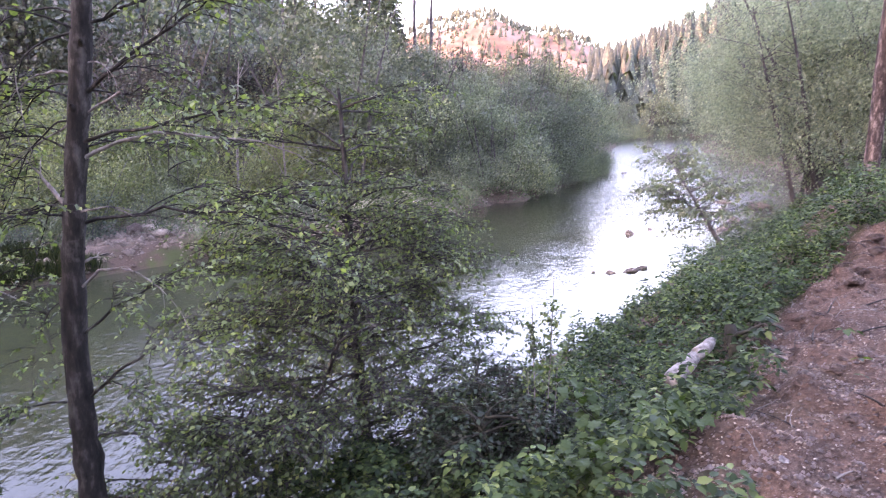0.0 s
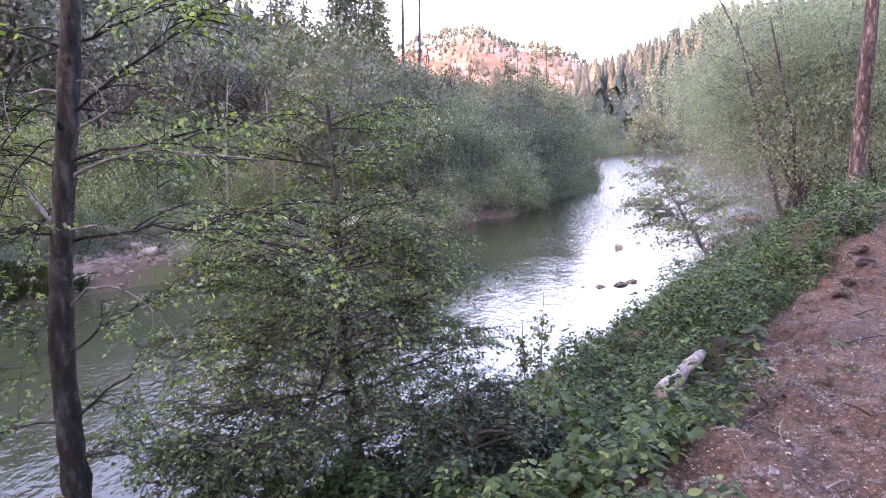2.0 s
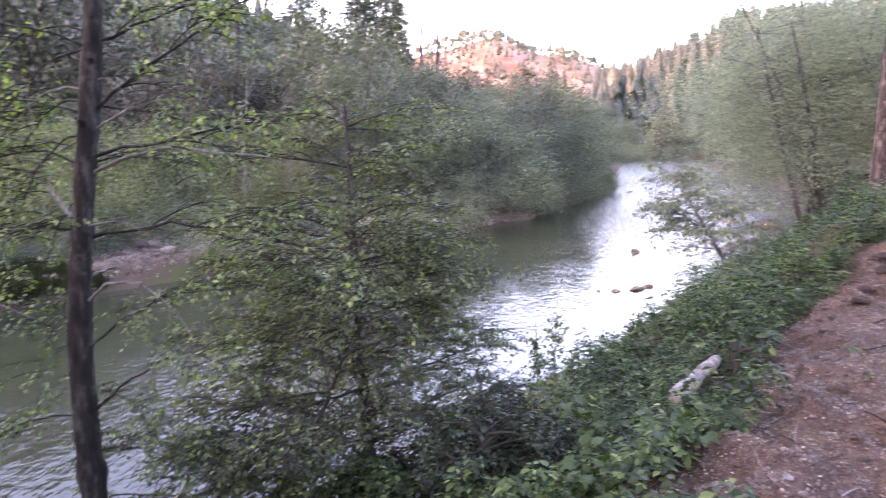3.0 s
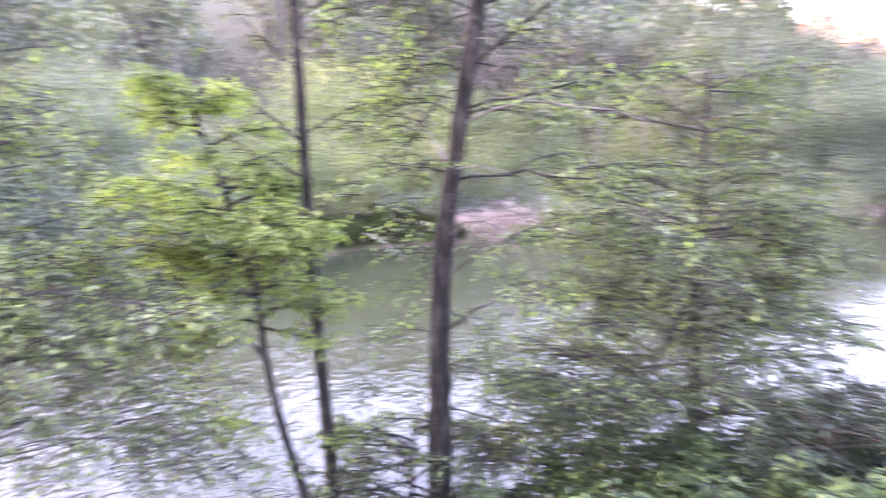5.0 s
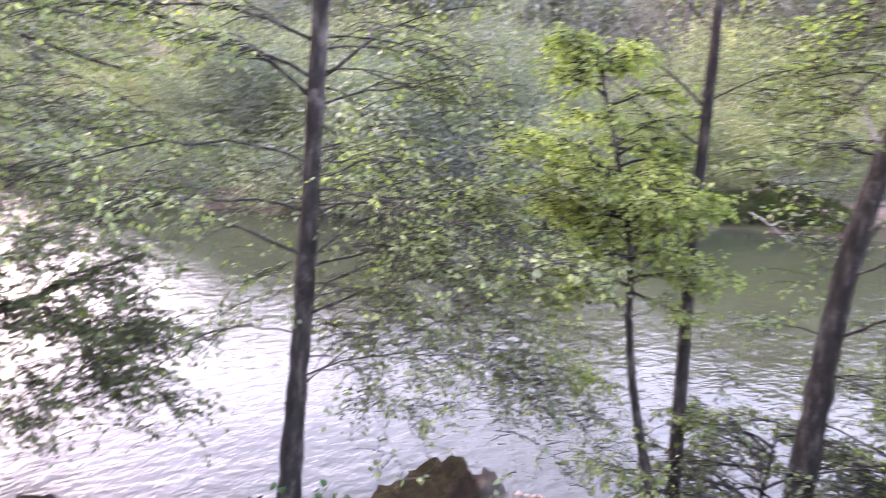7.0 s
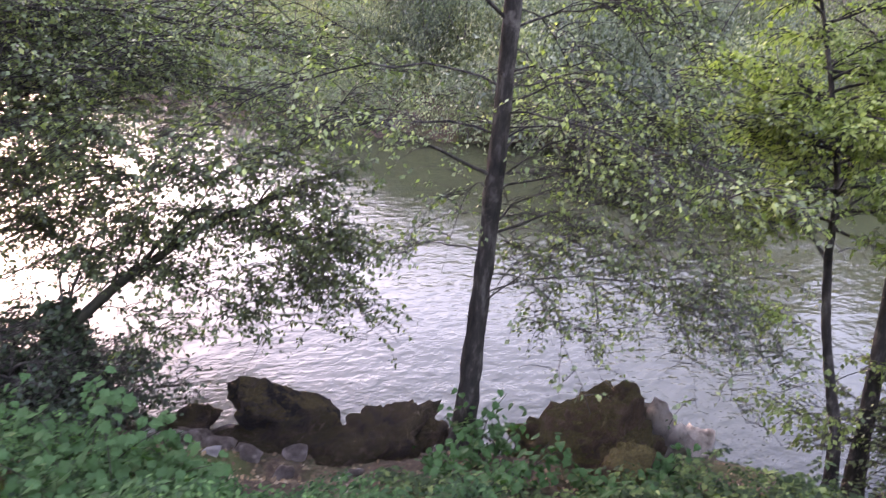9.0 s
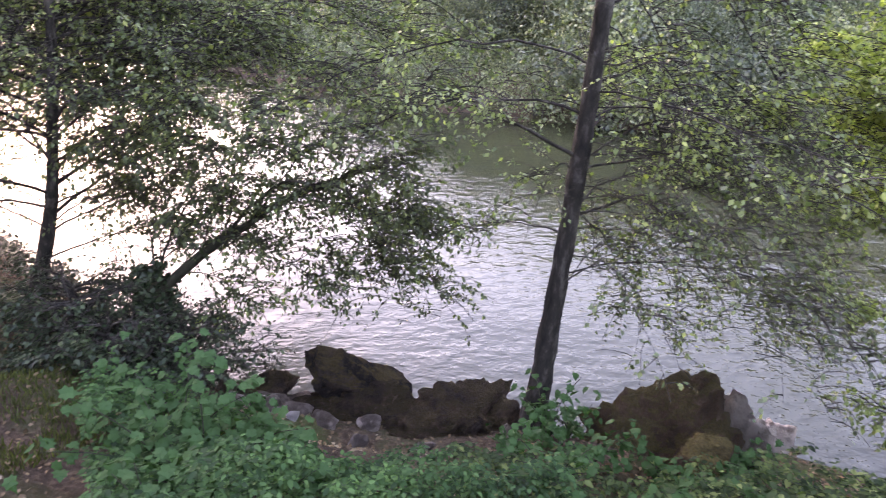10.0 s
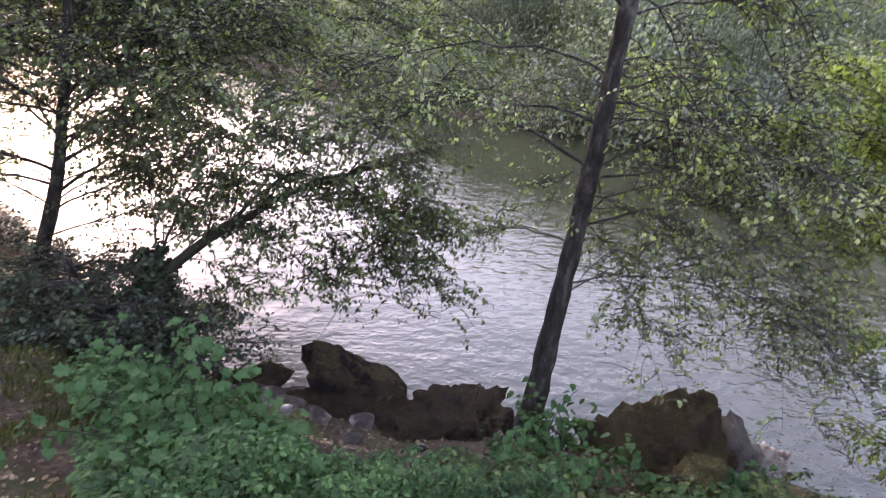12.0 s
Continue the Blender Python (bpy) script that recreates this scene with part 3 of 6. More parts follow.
def alder(label, base, top, r0, limbs, leaf=0.07, seed=1, mat=None, bark=None, twigs=16, reach=0.5, extra=0, extra_from=0.3, extra_len=1.2, gap=0.045, category="tree", name="alder_tree", bend=0.05, bare=0.1, knots=0, lift=(20, 55), taper=0.8, ivy=0, aims=(), shape=CARD, spine=(), sprung=(), droop=0.5):
    """A slim riverside tree. limbs: height, side (0 is to the right as seen from the path, 180 to the left), length, elevation at its root and
    at its end, thickness, and whether it is dead. sprung: limbs by the height of their root above the water, their tip, arch, thickness, and whether dead.
    spine: bends that the trunk passes between base and top."""
    r = np.random.default_rng(seed)
    base, top = np.array(base, float), np.array(top, float)
    root = thing(name, base, label, category)
    h = top[2] - base[2]
    s = np.linspace(0, 1, 16)
    trunk = (top - base)[None] * s[:, None]
    trunk[:, :2] += bend * np.stack([np.sin(s * 5 + seed), np.cos(s * 4 + seed * 2) - np.cos(seed * 2)], -1) * s[:, None] * (1 - s[:, None] * 0.4)
    if spine:
        way = np.array([base, *spine, top]) - base
        way[1:-1] = 0.5 * way[1:-1] + 0.25 * (way[:-2] + way[2:]) if len(way) > 8 else way[1:-1]
        trunk = np.stack([np.interp(s * h, way[:, 2], way[:, k]) for k in range(3)], -1)
    rad = r0 * (1 - taper * s) * (1 + 0.5 * np.exp(-s * h / 0.25))
    trunk = np.concatenate([[trunk[0] - [0, 0, 0.45]], trunk])
    rad = np.concatenate([[rad[0] * 1.15], rad])
    fine = np.linspace(0, len(trunk) - 1, 70)
    tp = np.stack([np.interp(fine, np.arange(len(trunk)), trunk[:, k]) for k in range(3)], -1)
    tr = np.interp(fine, np.arange(len(trunk)), rad) * (1 + 0.05 * r.normal(size=70))
    pieces = [tube(tp, tr, 14, 0.05, r)]
    for _ in range(knots):
        i = r.integers(12, 55)
        az = r.uniform(0, 6.28)
        pieces.append(tube(limb_path(tp[i], az, tr[i] + r.uniform(0.005, 0.025), 20, 30, 3, 0.1, r), np.array([0.04, 0.036, 0.030, 0.012]) * r.uniform(0.5, 0.9), 7))
    part("trunk", mesh_of("trunk", *join(pieces), bark or ALDER_BARK), root)
    if ivy:
        i = r.integers(2, 70, ivy)
        a = r.uniform(0, 6.28, ivy)
        out = np.stack([np.cos(a), np.sin(a), r.normal(0.1, 0.3, ivy)], -1)
        spot = tp[i] + out * (tr[i] * r.uniform(0.9, 1.6, ivy))[:, None]
        part("ivy", mesh_of("ivy", *leaves(spot, r.normal(size=(ivy, 3)) + [0, 0, -0.6], out, 0.055 * r.uniform(0.6, 1.3, ivy)), IVY_SHADE_LEAF, smooth=False), root, "dark ivy leaves", kind="stuff")
    view = base[:2] - EYE
    right = math.atan2(-view[0], view[1])
    rows = list(limbs)
    for _ in range(extra):
        hh = h * (extra_from + (0.97 - extra_from) * r.random())
        rows.append((hh, r.uniform(0, 360), extra_len * (1.15 - 0.7 * hh / h) * r.uniform(0.7, 1.2), r.uniform(*lift), r.uniform(-25, 15), 0.016, 0))
    grown = []
    rows = [(hh, None, end, arch, 0, thick, 0) for hh, end, arch, thick in aims] + [(hh if isinstance(hh, tuple) else hh - base[2], None, end, arch, 0, thick, dead) for hh, end, arch, thick, dead in sprung] + rows
    at, tip, fine_wood = [], [], []
    for row, (hh, side, ln, e0, e1, thick, dead) in enumerate(rows):
        if isinstance(hh, tuple):
            o = grown[hh[0]][int(hh[1] * 12)]
        else:
            o = np.array([np.interp(hh, trunk[:, 2], trunk[:, k]) for k in range(3)])
        if side is None:
            end = np.array(ln) - base
            ln = float(np.linalg.norm(end - o))
            u = np.linspace(0, 1, 13)[:, None]
            crest = o + (end - o) * 0.55 + [0, 0, e0]
            path = o * (1 - u) ** 2 + crest * 2 * u * (1 - u) + end * u ** 2
        else:
            path = limb_path(o, right + radians(side), ln, e0, e1, 12, 0.09, r)
        path[2:] += np.cumsum(r.normal(0, 0.009 * ln, (11, 3)), axis=0)
        grown.append(path)
        n_tw = 3 if dead else max(2, int(twigs * 0.4 * ln / 1.2))
        wood, a, t = spray(path, n_tw, reach * (0.6 if dead else 1.0), leaf, r, gap, droop, bare=1.0 if dead else bare)
        tb = np.linspace(thick, thick * 0.18, len(path)) * (1.0 if dead or thick > 0.03 else 0.78)
        wood_mat = DEAD_BARK if dead else (bark or ALDER_BARK)
        limb = part("limb", mesh_of("limb", *tube(path, tb, 7, 0.06, r), wood_mat), root, "bare pale dead branch" if dead else "")
        forks = 2 if dead else int(2.4 * ln) + 1
        for _ in range(forks):
            q = r.uniform(0.2, 0.85)
            i = int(q * (len(path) - 1))
            fwd = path[i + 1] - path[i]
            az = math.atan2(fwd[1], fwd[0]) + r.choice([-1, 1]) * r.uniform(0.35, 1.0)
            el = math.degrees(math.atan2(fwd[2], math.hypot(fwd[0], fwd[1]))) + r.uniform(-10, 30)
            sub = limb_path(path[i], az, ln * r.uniform(0.25, 0.6) * (1.15 - 0.6 * q), el, el - r.uniform(20, 70), 8, 0.1, r)
            fork = tube(sub, np.linspace(tb[i] * 0.55, tb[i] * 0.12 + 0.001, len(sub)), 5, 0.05, r)
            if row < len(limbs) + len(aims) + len(sprung):
                part("branch", mesh_of("branch", *fork, wood_mat), limb)
            else:
                wood.append(fork)
            if not dead:
                w2, a2, t2 = spray(sub, max(2, int(twigs * 0.6 * ln / 1.2 / forks)), reach * 0.8, leaf, r, gap, droop, bare=bare, begin=0.15)
                wood, a, t = wood + w2, a + a2, t + t2
        fine_wood += wood
        at += a
        tip += t
    part("twig_mass", mesh_of("twig_mass", *join(fine_wood), bark or ALDER_BARK), root, kind="stuff")
    if at:
        part("crown", leaf_mesh("crown", at, tip, leaf, mat or ALDER_LEAF, r, shape), root, kind="stuff")
    return root


# tree beside the path, with dead lower branches
LIVE_LIMBS = [
    (4.24, (-1.60, 4.2, 4.50), 0.02, 0.016, 0), (3.82, (-1.20, 3.9, 4.45), 0.10, 0.017, 0), (3.88, (-1.71, 4.4, 3.75), 0.06, 0.009, 0), (3.56, (-0.94, 3.7, 3.75), 0.10, 0.016, 0),
    (3.53, (-1.76, 4.5, 3.48), 0.12, 0.010, 0), (3.06, (-0.77, 4.2, 2.94), 0.37, 0.016, 0), (2.32, (-1.56, 4.1, 2.74), 0.23, 0.013, 0), (1.90, (-1.47, 4.0, 2.26), 0.32, 0.014, 0),
    (1.67, (-1.91, 4.2, 1.51), 0.13, 0.010, 0), (2.12, (-1.96, 4.3, 1.70), 0.13, 0.007, 0),
    (4.3, (-3.15, 4.3, 3.75), 0.5, 0.010, 0), (3.9, (-3.1, 4.5, 3.2), 0.5, 0.009, 0),
    (3.7, (-3.0, 4.2, 2.85), 0.5, 0.009, 0), (4.2, (-2.95, 3.9, 3.35), 0.5, 0.010, 0), (3.3, (-2.95, 4.3, 2.35), 0.5, 0.008, 0), (2.6, (-2.95, 4.2, 1.85), 0.4, 0.008, 0)]
DEAD_LIMBS = [
    (3.99, (-1.99, 4.0, 3.80), 0.24, 0.006, 1), (3.95, (-2.73, 4.1, 3.80), 0.20, 0.011, 1), (3.45, (-0.83, 3.9, 3.50), 0.40, 0.014, 1), (3.14, (-1.88, 3.8, 3.12), 0.09, 0.008, 1),
    (3.14, (-2.79, 4.3, 3.46), -0.03, 0.020, 1), (2.62, (-1.70, 3.9, 2.42), 0.53, 0.011, 1), (2.79, (-2.32, 4.3, 2.86), 0.01, 0.012, 1), ((16, 0.95), (-2.99, 4.3, 3.29), 0.06, 0.010, 1), ((13, 0.5), (-2.60, 4.1, 3.35), 0.0, 0.004, 1)]
alder("slim grey alder with bare dead lower branches and sparse green leaves", (-2.46, 4.1, ground_at(-2.46, 4.1)), (-1.75, 4.1, 8.2), 0.092, [
    (1.7, 160, 0.7, 20, -50, 0.010, 0), (3.6, 150, 0.8, 30, -60, 0.010, 0), (2.9, 205, 0.9, 25, -55, 0.010, 0), (4.6, 190, 1.1, 40, -10, 0.016, 0), (3.3, 165, 0.9, 30, -45, 0.010, 0), (4.0, 200, 1.0, 25, -45, 0.010, 0), (4.45, 2, 1.9, 22, 26, 0.016, 0), (1.0, 185, 0.7, 20, -60, 0.008, 0), (0.7, 15, 0.8, 30, -20, 0.010, 0)],
    leaf=0.042, gap=0.027, seed=4, mat=LIT_ALDER_LEAF, twigs=40, reach=0.50, extra=20, extra_from=0.58, extra_len=1.5, bare=0.2, knots=20, taper=0.72,
    spine=[(-2.485, 4.1, 1.25), (-2.49, 4.1, 1.8), (-2.50, 4.1, 2.35), (-2.475, 4.1, 2.7), (-2.36, 4.1, 3.41), (-2.265, 4.1, 4.07), (-2.20, 4.1, 4.45)], sprung=LIVE_LIMBS + DEAD_LIMBS)
alder("slim dark alder with bare upswept branches", (-3.18, 3.75, ground_at(-3.18, 3.75)), (-3.72, 3.75, 7.2), 0.056, [
    (3.4, 10, 0.7, 35, 10, 0.010, 0), (4.2, 20, 0.9, 40, 20, 0.012, 0)],
    leaf=0.044, seed=11, twigs=12, reach=0.32, extra=10, extra_from=0.62, extra_len=1.1, bare=0.5, knots=10, taper=0.7,
    spine=[(-3.25, 3.75, 0.69), (-3.33, 3.75, 1.5), (-3.39, 3.75, 2.1), (-3.45, 3.75, 2.95), (-3.49, 3.75, 3.69), (-3.53, 3.75, 4.29)],
    sprung=[(3.31, (-4.57, 3.5, 4.18), -0.03, 0.016, 0), (3.81, (-4.01, 3.6, 4.30), -0.02, 0.013, 0), (3.05, (-4.36, 3.6, 3.49), -0.06, 0.013, 0), (2.15, (-4.10, 3.6, 2.53), -0.13, 0.010, 0),
            (1.86, (-2.98, 3.9, 1.05), 0.12, 0.007, 0), (1.88, (-3.62, 3.7, 1.96), 0.0, 0.006, 0), (4.03, (-3.30, 3.9, 4.26), 0.0, 0.008, 0)])
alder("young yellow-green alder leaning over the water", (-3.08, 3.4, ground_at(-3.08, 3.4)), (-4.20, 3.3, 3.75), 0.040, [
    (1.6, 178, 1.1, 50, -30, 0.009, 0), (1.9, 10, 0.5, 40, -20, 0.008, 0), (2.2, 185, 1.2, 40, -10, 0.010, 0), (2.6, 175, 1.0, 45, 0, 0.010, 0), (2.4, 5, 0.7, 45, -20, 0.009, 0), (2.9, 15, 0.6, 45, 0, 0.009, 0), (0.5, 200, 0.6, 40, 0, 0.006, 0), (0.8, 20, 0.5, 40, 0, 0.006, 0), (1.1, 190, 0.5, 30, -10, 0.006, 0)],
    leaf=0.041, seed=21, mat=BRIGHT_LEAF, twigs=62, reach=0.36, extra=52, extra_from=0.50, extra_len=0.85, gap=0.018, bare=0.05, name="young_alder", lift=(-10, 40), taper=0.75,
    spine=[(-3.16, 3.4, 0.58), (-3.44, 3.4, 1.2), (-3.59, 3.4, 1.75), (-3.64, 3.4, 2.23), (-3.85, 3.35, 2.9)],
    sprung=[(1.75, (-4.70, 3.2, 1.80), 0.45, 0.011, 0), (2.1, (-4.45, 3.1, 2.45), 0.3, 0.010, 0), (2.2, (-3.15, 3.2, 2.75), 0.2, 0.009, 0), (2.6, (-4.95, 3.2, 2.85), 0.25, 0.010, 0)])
HIGH_LIMBS = [
    (3.23, (-4.0, 0.31, 3.58), 0.19, 0.018, 0), (3.57, (-4.4, 0.09, 3.66), 0.20, 0.016, 0), (3.20, (-4.5, 2.38, 3.33), 0.17, 0.011, 0), (3.53, (-4.5, 2.25, 3.22), 0.31, 0.010, 0), (2.94, (-3.7, 1.98, 1.78), 0.9, 0.009, 0),
    (3.4, (-3.6, 2.5, 1.9), 1.1, 0.008, 0), (3.6, (-3.9, 2.9, 2.3), 0.9, 0.009, 0), (3.1, (-3.7, 1.6, 1.3), 1.0, 0.007, 0), (3.3, (-4.5, 2.0, 1.6), 1.1, 0.008, 0)]
LOW_LIMBS = [
    (2.27, (-4.0, 0.12, 2.73), 0.09, 0.018, 0), (2.12, (-4.2, 0.75, 1.65), 0.66, 0.010, 0), (2.20, (-4.3, 2.36, 2.16), 0.19, 0.012, 0), (1.88, (-4.35, 3.80, 1.72), 0.50, 0.013, 0), (1.34, (-3.8, 1.46, 1.77), 0.17, 0.009, 0),
    (2.6, (-3.5, 2.6, 1.3), 0.9, 0.007, 0), (2.75, (-4.2, 3.1, 1.5), 1.1, 0.009, 0), (2.5, (-4.8, 2.4, 1.9), 0.7, 0.009, 0), (2.3, (-3.6, 3.2, 1.0), 0.9, 0.007, 0), (2.0, (-3.9, 2.9, 0.75), 0.9, 0.007, 0), (1.9, (-3.6, 2.4, 0.95), 0.8, 0.006, 0), (2.3, (-4.2, 3.6, 0.9), 0.9, 0.008, 0), (2.4, (-3.4, 2.9, 0.6), 0.9, 0.006, 0),
    (1.9, (-4.3, 1.75, 0.85), 0.6, 0.007, 0), (2.1, (-4.4, 2.2, 0.75), 0.7, 0.007, 0), (1.6, (-4.0, 2.0, 0.75), 0.5, 0.006, 0), (2.3, (-4.6, 1.6, 1.05), 0.5, 0.007, 0)]
alder("leaning dark alder with spreading leafy branches at the water", (-4.15, 0.96, ground_at(-4.15, 0.96)), (-4.05, 1.35, 8.4), 0.074, [
    (2.55, -32, 2.0, 8, -25, 0.009, 0), (1.6, 170, 0.8, 15, -45, 0.009, 0), (1.75, 60, 2.0, 22, -28, 0.010, 0), (1.3, -25, 2.2, 30, -50, 0.008, 0), (2.1, 22, 2.4, 38, -50, 0.009, 0), (2.1, 80, 2.4, 18, -20, 0.011, 0), (2.5, 70, 2.3, 15, -18, 0.011, 0), (2.4, 175, 1.9, 20, -55, 0.012, 0), (2.7, 190, 2.1, 25, -50, 0.012, 0), (3.2, 184, 2.2, 30, -15, 0.016, 0)],
    leaf=0.038, seed=31, mat=LIT_ALDER_LEAF, twigs=43, reach=0.58, extra=24, extra_from=0.36, extra_len=2.2, gap=0.030, bare=0.28, droop=0.65, knots=12, taper=0.72, lift=(0, 40),
    spine=[(-4.15, 0.99, 0.5), (-4.15, 1.04, 1.3), (-4.15, 1.10, 2.2), (-4.15, 1.14, 3.2), (-4.15, 1.165, 3.8)], sprung=HIGH_LIMBS + LOW_LIMBS)
alder("dense bushy alder on the river bank", (-0.92, 6.35, ground_at(-0.92, 6.35)), (-1.15, 6.62, 4.0), 0.075, [
    (0.9, 170, 1.6, 40, 0, 0.02, 0), (1.2, 10, 1.6, 35, -5, 0.02, 0), (1.6, 185, 1.9, 30, -5, 0.02, 0), (1.7, 0, 1.6, 30, -5, 0.018, 0)],
    leaf=0.040, seed=41, twigs=50, reach=0.5, extra=78, extra_from=0.10, extra_len=2.0, gap=0.030, bare=0.14, lift=(5, 40))
alder("thin dark alder stem leaning beside the bank", (-1.72, 5.25, ground_at(-1.72, 5.25)), (-0.75, 5.45, 2.6), 0.028, [
    (0.9, 170, 0.9, 30, -5, 0.010, 0), (1.2, 10, 0.9, 35, 0, 0.010, 0), (0.5, 0, 0.8, 30, 0, 0.010, 0)],
    leaf=0.042, seed=43, twigs=44, reach=0.5, extra=26, extra_from=0.25, extra_len=1.5, bare=0.1, lift=(5, 40), name="young_alder")
alder("low leafy alder shoots at the water's edge", (-1.95, 4.95, ground_at(-1.95, 4.95)), (-1.75, 5.0, 1.5), 0.030, [
    (0.3, 10, 1.0, 45, 10, 0.010, 0), (0.3, 190, 0.8, 50, 10, 0.010, 0)],
    leaf=0.042, seed=47, twigs=46, reach=0.5, extra=34, extra_from=0.08, extra_len=1.2, gap=0.032, bare=0.12, lift=(0, 45), name="young_alder")
alder("low leafy alder shoots among roots at the shore", (-2.75, 4.2, ground_at(-2.75, 4.2)), (-2.85, 4.25, 1.15), 0.022, [
    (0.3, 10, 0.7, 45, 10, 0.008, 0), (0.2, 190, 0.7, 50, 10, 0.008, 0)],
    leaf=0.042, seed=48, twigs=40, reach=0.45, extra=26, extra_from=0.08, extra_len=1.1, gap=0.034, bare=0.12, lift=(0, 45), name="young_alder")


def sapling(label, place, stems, seed):
    """A few slender stems side by side, leafy in their upper part; stems: lean, height and whether bare."""
    r = np.random.default_rng(seed)
    root = thing("sapling", place, label, "sapling")
    at, tip = [], []
    for lean, height, bare in stems:
        p = limb_path(np.array([lean * 0.3, 0.0, -0.1]), 0.0 if lean > 0 else 3.14, height, 90 - abs(lean) * 60, 88, 10, 0.2, r)
        part("stem", mesh_of("stem", *tube(p, np.linspace(0.009, 0.003, len(p)), 6, 0.05, r), DEAD_BARK), root, "pale bare stem" if bare else "")
        if bare:
            continue
        for _ in range(110):
            q = r.uniform(0.55, 1.0)
            o = p[int(q * 9)] + (p[int(q * 9) + 1] - p[int(q * 9)]) * r.random()
            tw = limb_path(o, r.uniform(0, 6.28), r.uniform(0.08, 0.26) * (1.35 - q), r.uniform(10, 60), r.uniform(-30, 30), 4, 0.2, r)
            at.append(tw[1:] + r.normal(0, 0.008, (4, 3)))
            tip.append(tw[1:] - tw[:-1] + r.normal(0, 0.03, (4, 3)) + [0, 0, -0.01])
    part("crown", leaf_mesh("crown", at, tip, 0.034, ALDER_LEAF, r, CARD), root, kind="stuff")
    return root


sapling("slender leafy sapling with pale stems rising from brambles", (0.57, 4.86, ground_at(0.57, 4.86)), [(0.05, 2.62 - ground_at(0.57, 4.86), 0), (-0.10, 1.9 - ground_at(0.57, 4.86), 1), (0.14, 1.95 - ground_at(0.57, 4.86), 1), (-0.04, 2.42 - ground_at(0.57, 4.86), 0)], 45)
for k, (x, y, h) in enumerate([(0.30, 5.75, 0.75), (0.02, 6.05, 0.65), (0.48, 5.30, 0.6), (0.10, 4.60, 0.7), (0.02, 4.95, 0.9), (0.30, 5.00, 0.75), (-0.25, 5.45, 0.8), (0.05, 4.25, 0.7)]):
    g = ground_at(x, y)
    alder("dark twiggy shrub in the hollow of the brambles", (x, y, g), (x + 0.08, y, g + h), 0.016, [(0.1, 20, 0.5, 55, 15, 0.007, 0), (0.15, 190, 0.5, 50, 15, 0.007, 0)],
          leaf=0.042, seed=560 + k, mat=IVY_SHADE_LEAF, bark=IVY_BARK, twigs=34, reach=0.35, extra=18, extra_from=0.1, extra_len=0.6, gap=0.026, bare=0.05, lift=(5, 60), name="dark_shrub", category="shrub")
alder("dark ivy-clad alder stump with an arching leafy limb over the water", (-5.25, -1.85, ground_at(-5.25, -1.85)), (-5.45, -1.95, 1.05), 0.21, [
    (0.6, 85, 1.3, 72, 20, 0.016, 0)],
    leaf=0.040, seed=52, shape=LEAF, twigs=74, reach=0.72, extra=0, gap=0.029, bark=IVY_BARK, bare=0.15, taper=0.62, ivy=1500,
    aims=[(0.62, (-5.10, 0.30, 2.15), 0.42, 0.042), ((0, 0.8), (-5.2, 0.40, 1.25), 0.25, 0.010), ((0, 0.6), (-5.05, 0.45, 0.72), 0.5, 0.009), ((0, 0.3), (-5.15, -0.60, 0.85), 0.35, 0.009),
          ((0, 0.4), (-5.3, -0.15, 1.55), 0.2, 0.010), ((0, 0.2), (-5.3, -1.0, 2.1), 0.2, 0.012), ((0, 0.4), (-5.0, -0.2, 2.5), 0.15, 0.011), ((0, 0.3), (-4.9, -0.9, 2.55), 0.1, 0.010), ((5, 0.5), (-4.9, -1.4, 2.6), 0.1, 0.009), ((0, 0.7), (-4.9, 0.3, 2.75), 0.1, 0.010), ((0, 0.5), (-5.4, 0.0, 0.95), 0.4, 0.009), ((0, 0.15), (-5.6, -1.2, 1.2), 0.3, 0.009), (0.7, (-5.5, -1.45, 1.75), 0.1, 0.018), ((0, 0.6), (-5.0, 0.35, 1.5), 0.2, 0.008), ((0, 0.7), (-5.3, 0.15, 0.6), 0.4, 0.008),
          ((0, 0.5), (-5.1, -0.35, 0.75), 0.4, 0.008), ((0, 0.25), (-5.0, -0.95, 1.3), 0.2, 0.008), ((0, 0.35), (-5.3, -0.75, 1.75), 0.2, 0.008), ((0, 0.1), (-5.2, -1.05, 0.7), 0.3, 0.008)])
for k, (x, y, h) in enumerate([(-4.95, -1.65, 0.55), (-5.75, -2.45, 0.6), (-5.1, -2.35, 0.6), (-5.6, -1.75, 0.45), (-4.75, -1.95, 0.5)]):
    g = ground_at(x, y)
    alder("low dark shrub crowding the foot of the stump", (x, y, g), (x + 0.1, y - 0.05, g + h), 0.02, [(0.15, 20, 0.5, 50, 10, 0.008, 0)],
          leaf=0.042, seed=530 + k, mat=IVY_SHADE_LEAF, twigs=38, reach=0.4, extra=18, extra_from=0.1, extra_len=0.7, gap=0.034, bare=0.1, lift=(0, 50), name="dark_shrub", category="shrub")
